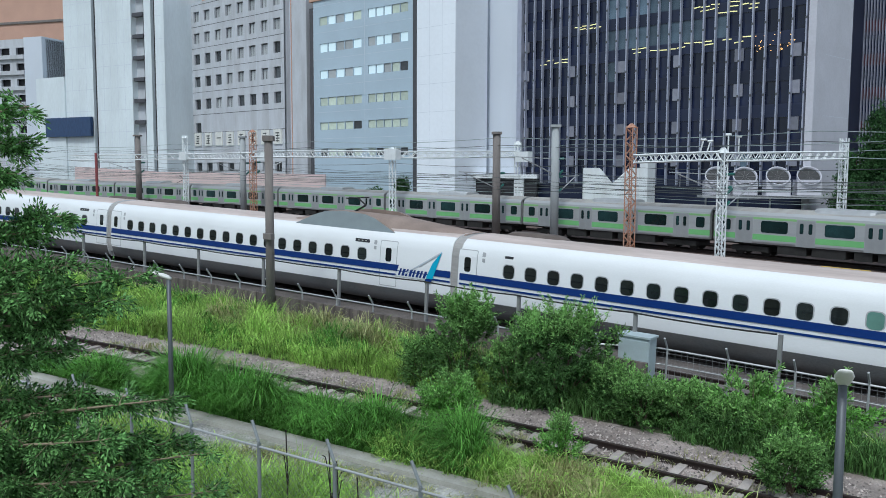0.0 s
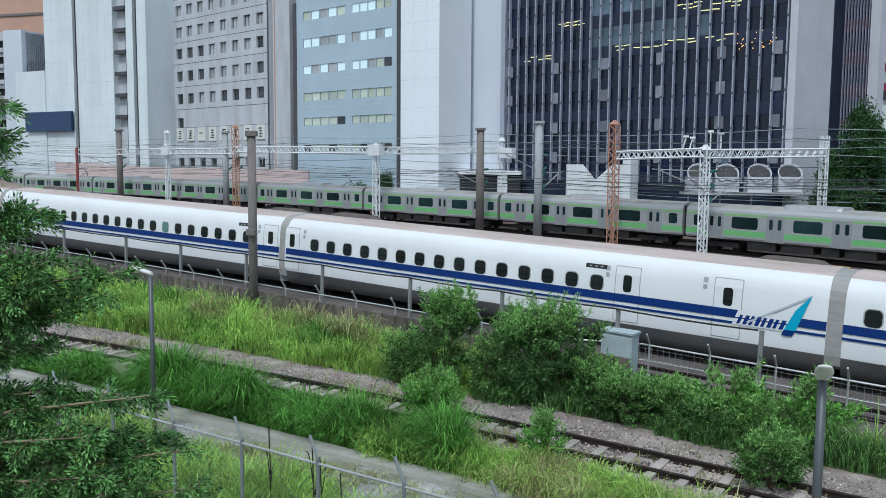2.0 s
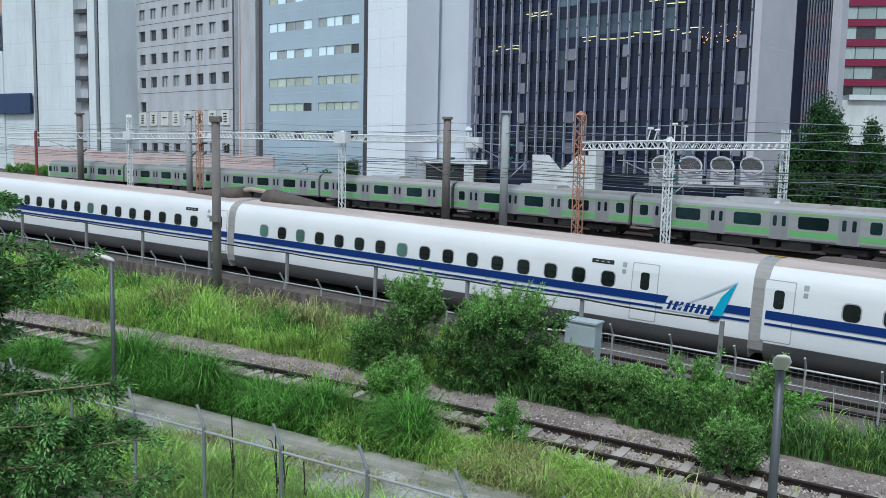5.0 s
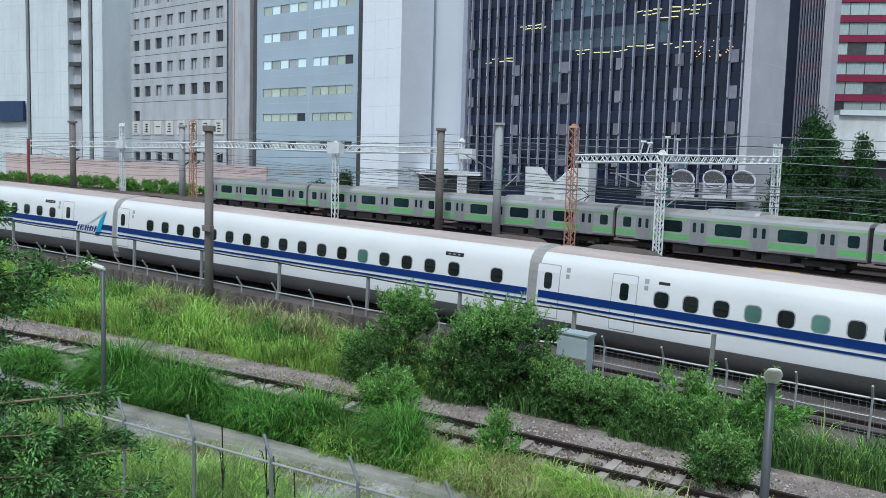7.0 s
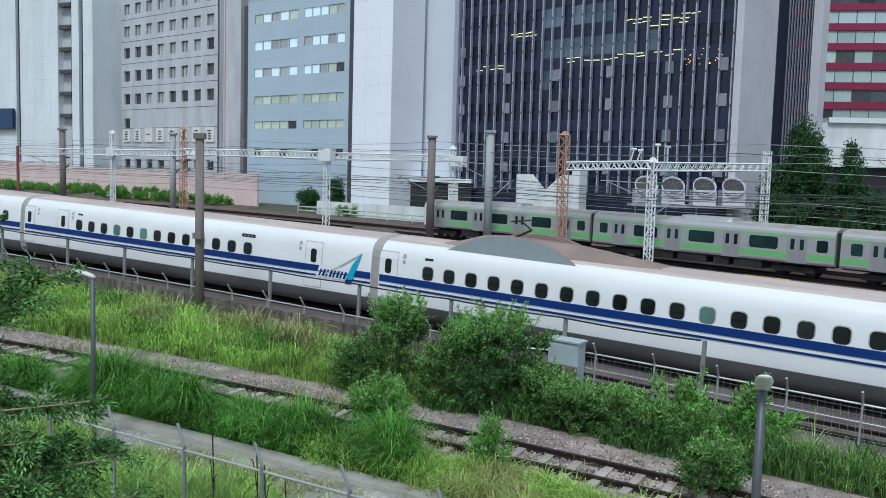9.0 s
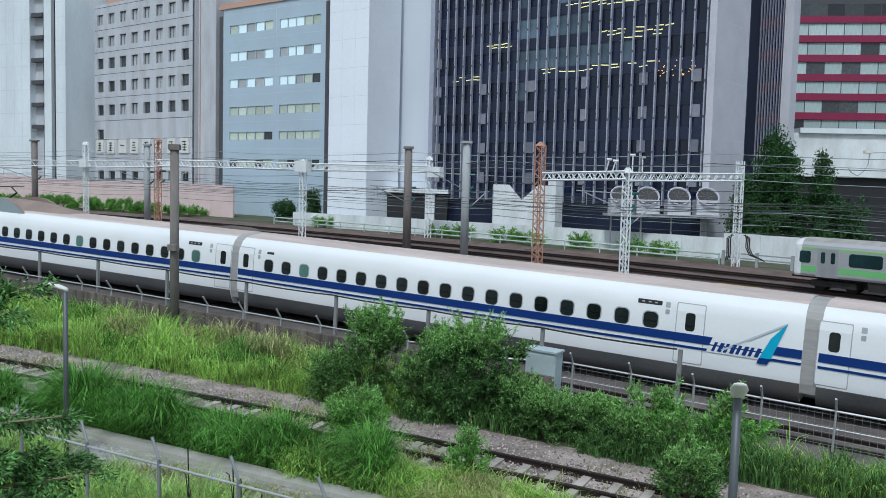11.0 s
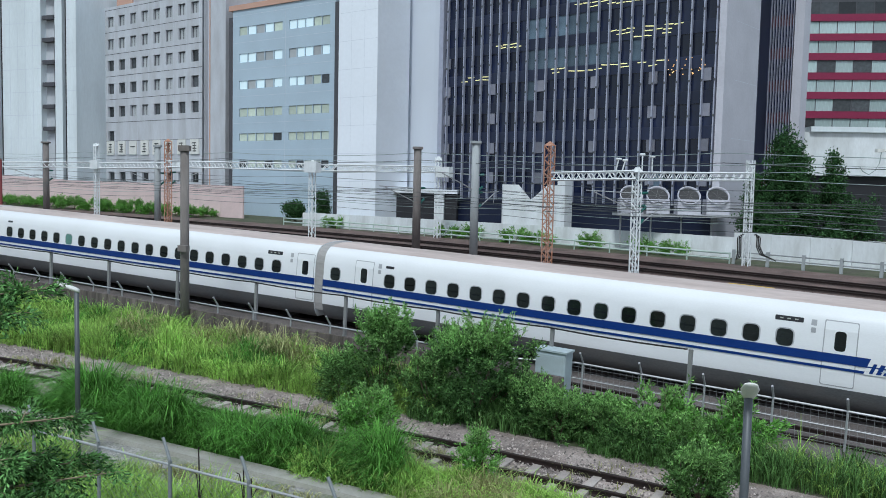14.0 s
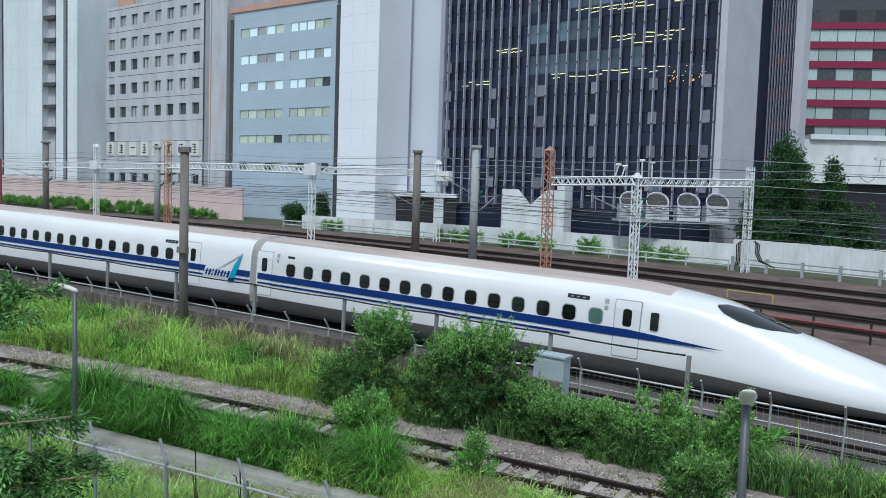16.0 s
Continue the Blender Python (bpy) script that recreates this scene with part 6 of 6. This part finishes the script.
conifer(-6.9, 9.6, 9.0, -0.15, [
    (-4.47, 8.91, 8.14, 0.5), (-4.73, 9.19, 7.76, 0.55), (-4.77, 9.03, 7.42, 0.6), (-4.31, 9.24, 6.94, 0.5), (-4.65, 9.26, 6.75, 0.7), (-3.98, 8.76, 6.43, 0.6), (-4.26, 8.71, 6.16, 0.8), (-3.52, 9.45, 6.23, 0.55), (-3.65, 8.93, 6.03, 0.6), (-3.99, 8.91, 5.82, 0.6), (-4.86, 9.6, 5.65, 0.8), (-4.32, 9.12, 5.42, 0.6), (-5.01, 9.45, 5.24, 0.7), (-4.82, 9.13, 6.35, 0.8), (-3.57, 9.28, 4.86, 0.6), (-3.01, 8.84, 4.94, 0.5), (-4.12, 9.27, 4.89, 0.6), (-4.82, 9.48, 4.73, 0.8), (-2.67, 9.17, 4.22, 0.55), (-3.03, 9.37, 4.29, 0.6), (-3.5, 9.3, 4.38, 0.7), (-3.77, 8.76, 4.49, 0.8), (-4.56, 9.38, 4.32, 0.9), (-2.61, 9.23, 3.75, 0.6), (-3.08, 8.97, 3.92, 0.8), (-3.53, 8.73, 4.06, 0.9), (-4.43, 9.48, 3.77, 1.0), (-4.81, 9.13, 3.94, 1.0)],
    "near dark green conifer with feathery drooping sprays")


def dead_stalk(x, y, h, bends):
    """A dry dark weed stem with a few curled side stems."""
    t = thing("dead_weed", pose(x, y, -0.2), "dry dark brown weed stalk by the fence", "dead weed", "dead weeds by the fence")
    part("stem", Shape().tube([(0, 0, 0), (0.02, 0, h * 0.5), (-0.01, 0.02, h)], 0.014, 5), M["rail"], t)
    for k, b in enumerate(bends):
        z = h * (0.45 + 0.15 * k)
        part("side_stem", Shape().tube([(0.01, 0, z - 0.35), (b * 0.3, 0.02, z), (b * 0.8, 0.03, z + 0.28), (b * 1.4, 0.02, z + 0.32)], 0.01, 4), M["rail"], t)


dead_stalk(-3.15, 16.4, 2.1, (0.06, -0.06))
dead_stalk(-2.2, 15.8, 2.0, (0.12, 0.3, -0.1))
dead_stalk(-2.05, 15.8, 1.7, (-0.14, 0.1))
dead_stalk(-1.6, 15.3, 1.6, (0.05,))


def far_tree(x, y, z, h, w, n, material, label, cone=0.0):
    t = thing("tree", pose(x, y, z), label, "tree", "trees beyond the tracks")
    part("trunk", Shape().rod((0, 0, -0.3), (0, 0, h * 0.85), 0.16, 0.04, n=8), M["bark"], t)
    c = lumpy(n, h, w, lumps=16)
    if cone:
        k = 1 - cone * c[:, 2] / h
        c[:, :2] *= k[:, None]
    limbs = Shape()
    for i in range(10):
        a = c[rng.integers(n)]
        limbs.rod((0, 0, a[2] * 0.7), Vector(a), 0.04, 0.01, n=4)
    tagged(part("branchwork", limbs, M["bark"], t), kind="stuff")
    pts = (c[:, None, :] + rng.normal(size=(n, 26, 3)) * 0.22).reshape(-1, 3)
    v, f = leaves(pts, 0.13)
    part("crown", np_mesh("crown", v, f, material), None, t)


far_tree(40.4, 78.0, -1.6, 12.0, 8.4, 900, M["leaf_far"], "dark green broad conifer behind the white wall", 0.72)
far_tree(43.0, 80.0, -1.6, 7.2, 6.5, 500, M["leaf_far"], "dark green leafy tree behind the white wall", 0.3)
far_tree(38.6, 79.5, -1.6, 8.0, 5.0, 340, M["leaf_far"], "dark green tree behind the white wall", 0.4)
far_tree(44.6, 77.5, -1.6, 11.0, 4.4, 260, M["leaf_far"], "slender open conifer behind the white wall", 0.7)
far_tree(47.5, 78.0, -1.6, 5.6, 6.0, 320, M["leaf_far"], "low green tree behind the white wall", 0.2)
far_tree(41.3, 71.2, -1.6, 3.5, 2.3, 170, M["leaf_far"], "small round evergreen before the white wall", 0.5)
far_tree(-5.6, 118.6, -3.4, 4.4, 3.2, 160, M["leaf_far"], "small dark evergreen beside the wall", 0.3)
far_tree(-9.6, 121.5, -3.6, 3.0, 4.0, 160, M["leaf_far"], "low dark shrub beside the wall", 0.2)
for s0 in range(-28, 22, 3):
    if s0 in (-28, -10, -7, -1, 2, 8, 14, 17):
        p = line_point(s0, 11.9 + 2.0 * min(1, (s0 + 34) / 56))
        bush(p.x, p.y, rng.uniform(0.7, 1.3), 3.2, 110, 30, 0.07, M["leaf_bright"], "low weeds along the white wall", 0, "weeds", "weeds", p.z - 0.3 - rise(p.x, p.y))
for i in range(12):
    p = line_point(-112 + 5.0 * i, 13.4)
    bush(p.x, p.y, rng.uniform(0.9, 1.6), 6.5, 260, 34, 0.075, M["leaf_bright"], "green bank of weeds along the pink wall", 0, "weeds", "weeds", p.z - 0.3 - rise(p.x, p.y))

# loose ballast stones
n = 24000
x = rng.uniform(-30, 18, n)
o = np.clip(rng.normal(0.2, 1.1, n), -2.0, 2.6)
c = np.c_[x, 22.875 - 0.602 * x - 0.00367 * x * x + o * 1.165, -0.14 + GRADE * (22.875 - 0.602 * x - 0.00367 * x * x + o * 1.165) + CROSS * x - np.maximum(0, np.abs(o - 0.2) - 1.7) * 0.1]
k = rng.uniform(0.02, 0.05, n)
corner = np.array([(1, 0, 0), (-0.5, 0.87, 0), (-0.5, -0.87, 0), (0.1, 0.1, 1.0)])
a = rng.uniform(0, math.tau, n)
rot = np.stack([np.c_[np.cos(a), -np.sin(a)], np.c_[np.sin(a), np.cos(a)]], 1)
xy = np.einsum("nij,kj->nki", rot, corner[:, :2]) * k[:, None, None]
v = np.concatenate([xy, (corner[:, 2][None, :] * k[:, None])[:, :, None]], 2) + c[:, None, :]
q = (np.arange(n) * 4)[:, None]
f = np.concatenate([q + [0, 1, 3], q + [1, 2, 3], q + [2, 0, 3]])
M["stone"] = mat("ballast_stone", (0.34, 0.30, 0.28), 0.9, vary=0.2, island=0.7)
thing("ballast_stones", None, "loose grey-brown ballast stones", "stones", kind="stuff", data=np_mesh("ballast_stones", v.reshape(-1, 3), f, M["stone"]))


# metres rolled at each half second
FAST = [0.27, 8.14, 16.83, 25.33, 33.72, 42.21, 50.72, 58.96, 66.89, 75.27, 83.49, 91.58, 99.63, 107.63, 115.73, 123.39, 131.25, 139.21, 147.05, 154.95, 162.87, 170.4, 178.0, 185.57, 193.08, 200.25, 207.81, 215.17, 222.38, 229.33, 236.57, 243.54, 250.4]
SLOW = [0.89, 10.33, 20.26, 30.07, 40.01, 49.78, 59.63, 69.47, 78.84, 88.53, 98.41, 108.2, 117.96, 127.72, 137.55, 147.13, 156.78, 166.6, 176.17, 185.95, 195.42, 205.02, 214.6, 224.18, 233.74, 243.29, 252.83, 262.36, 271.88, 281.38, 290.88, 300.36, 309.83]


def motions():
    """Both trains roll along their tracks."""
    for car, s in cars:
        walk(car, [(0.5 * i, arc(s + d)) for i, d in enumerate(FAST)])
    for car, s in commuter:
        walk(car, [(0.5 * i, line_pose(s + d)) for i, d in enumerate(SLOW)])


motions()
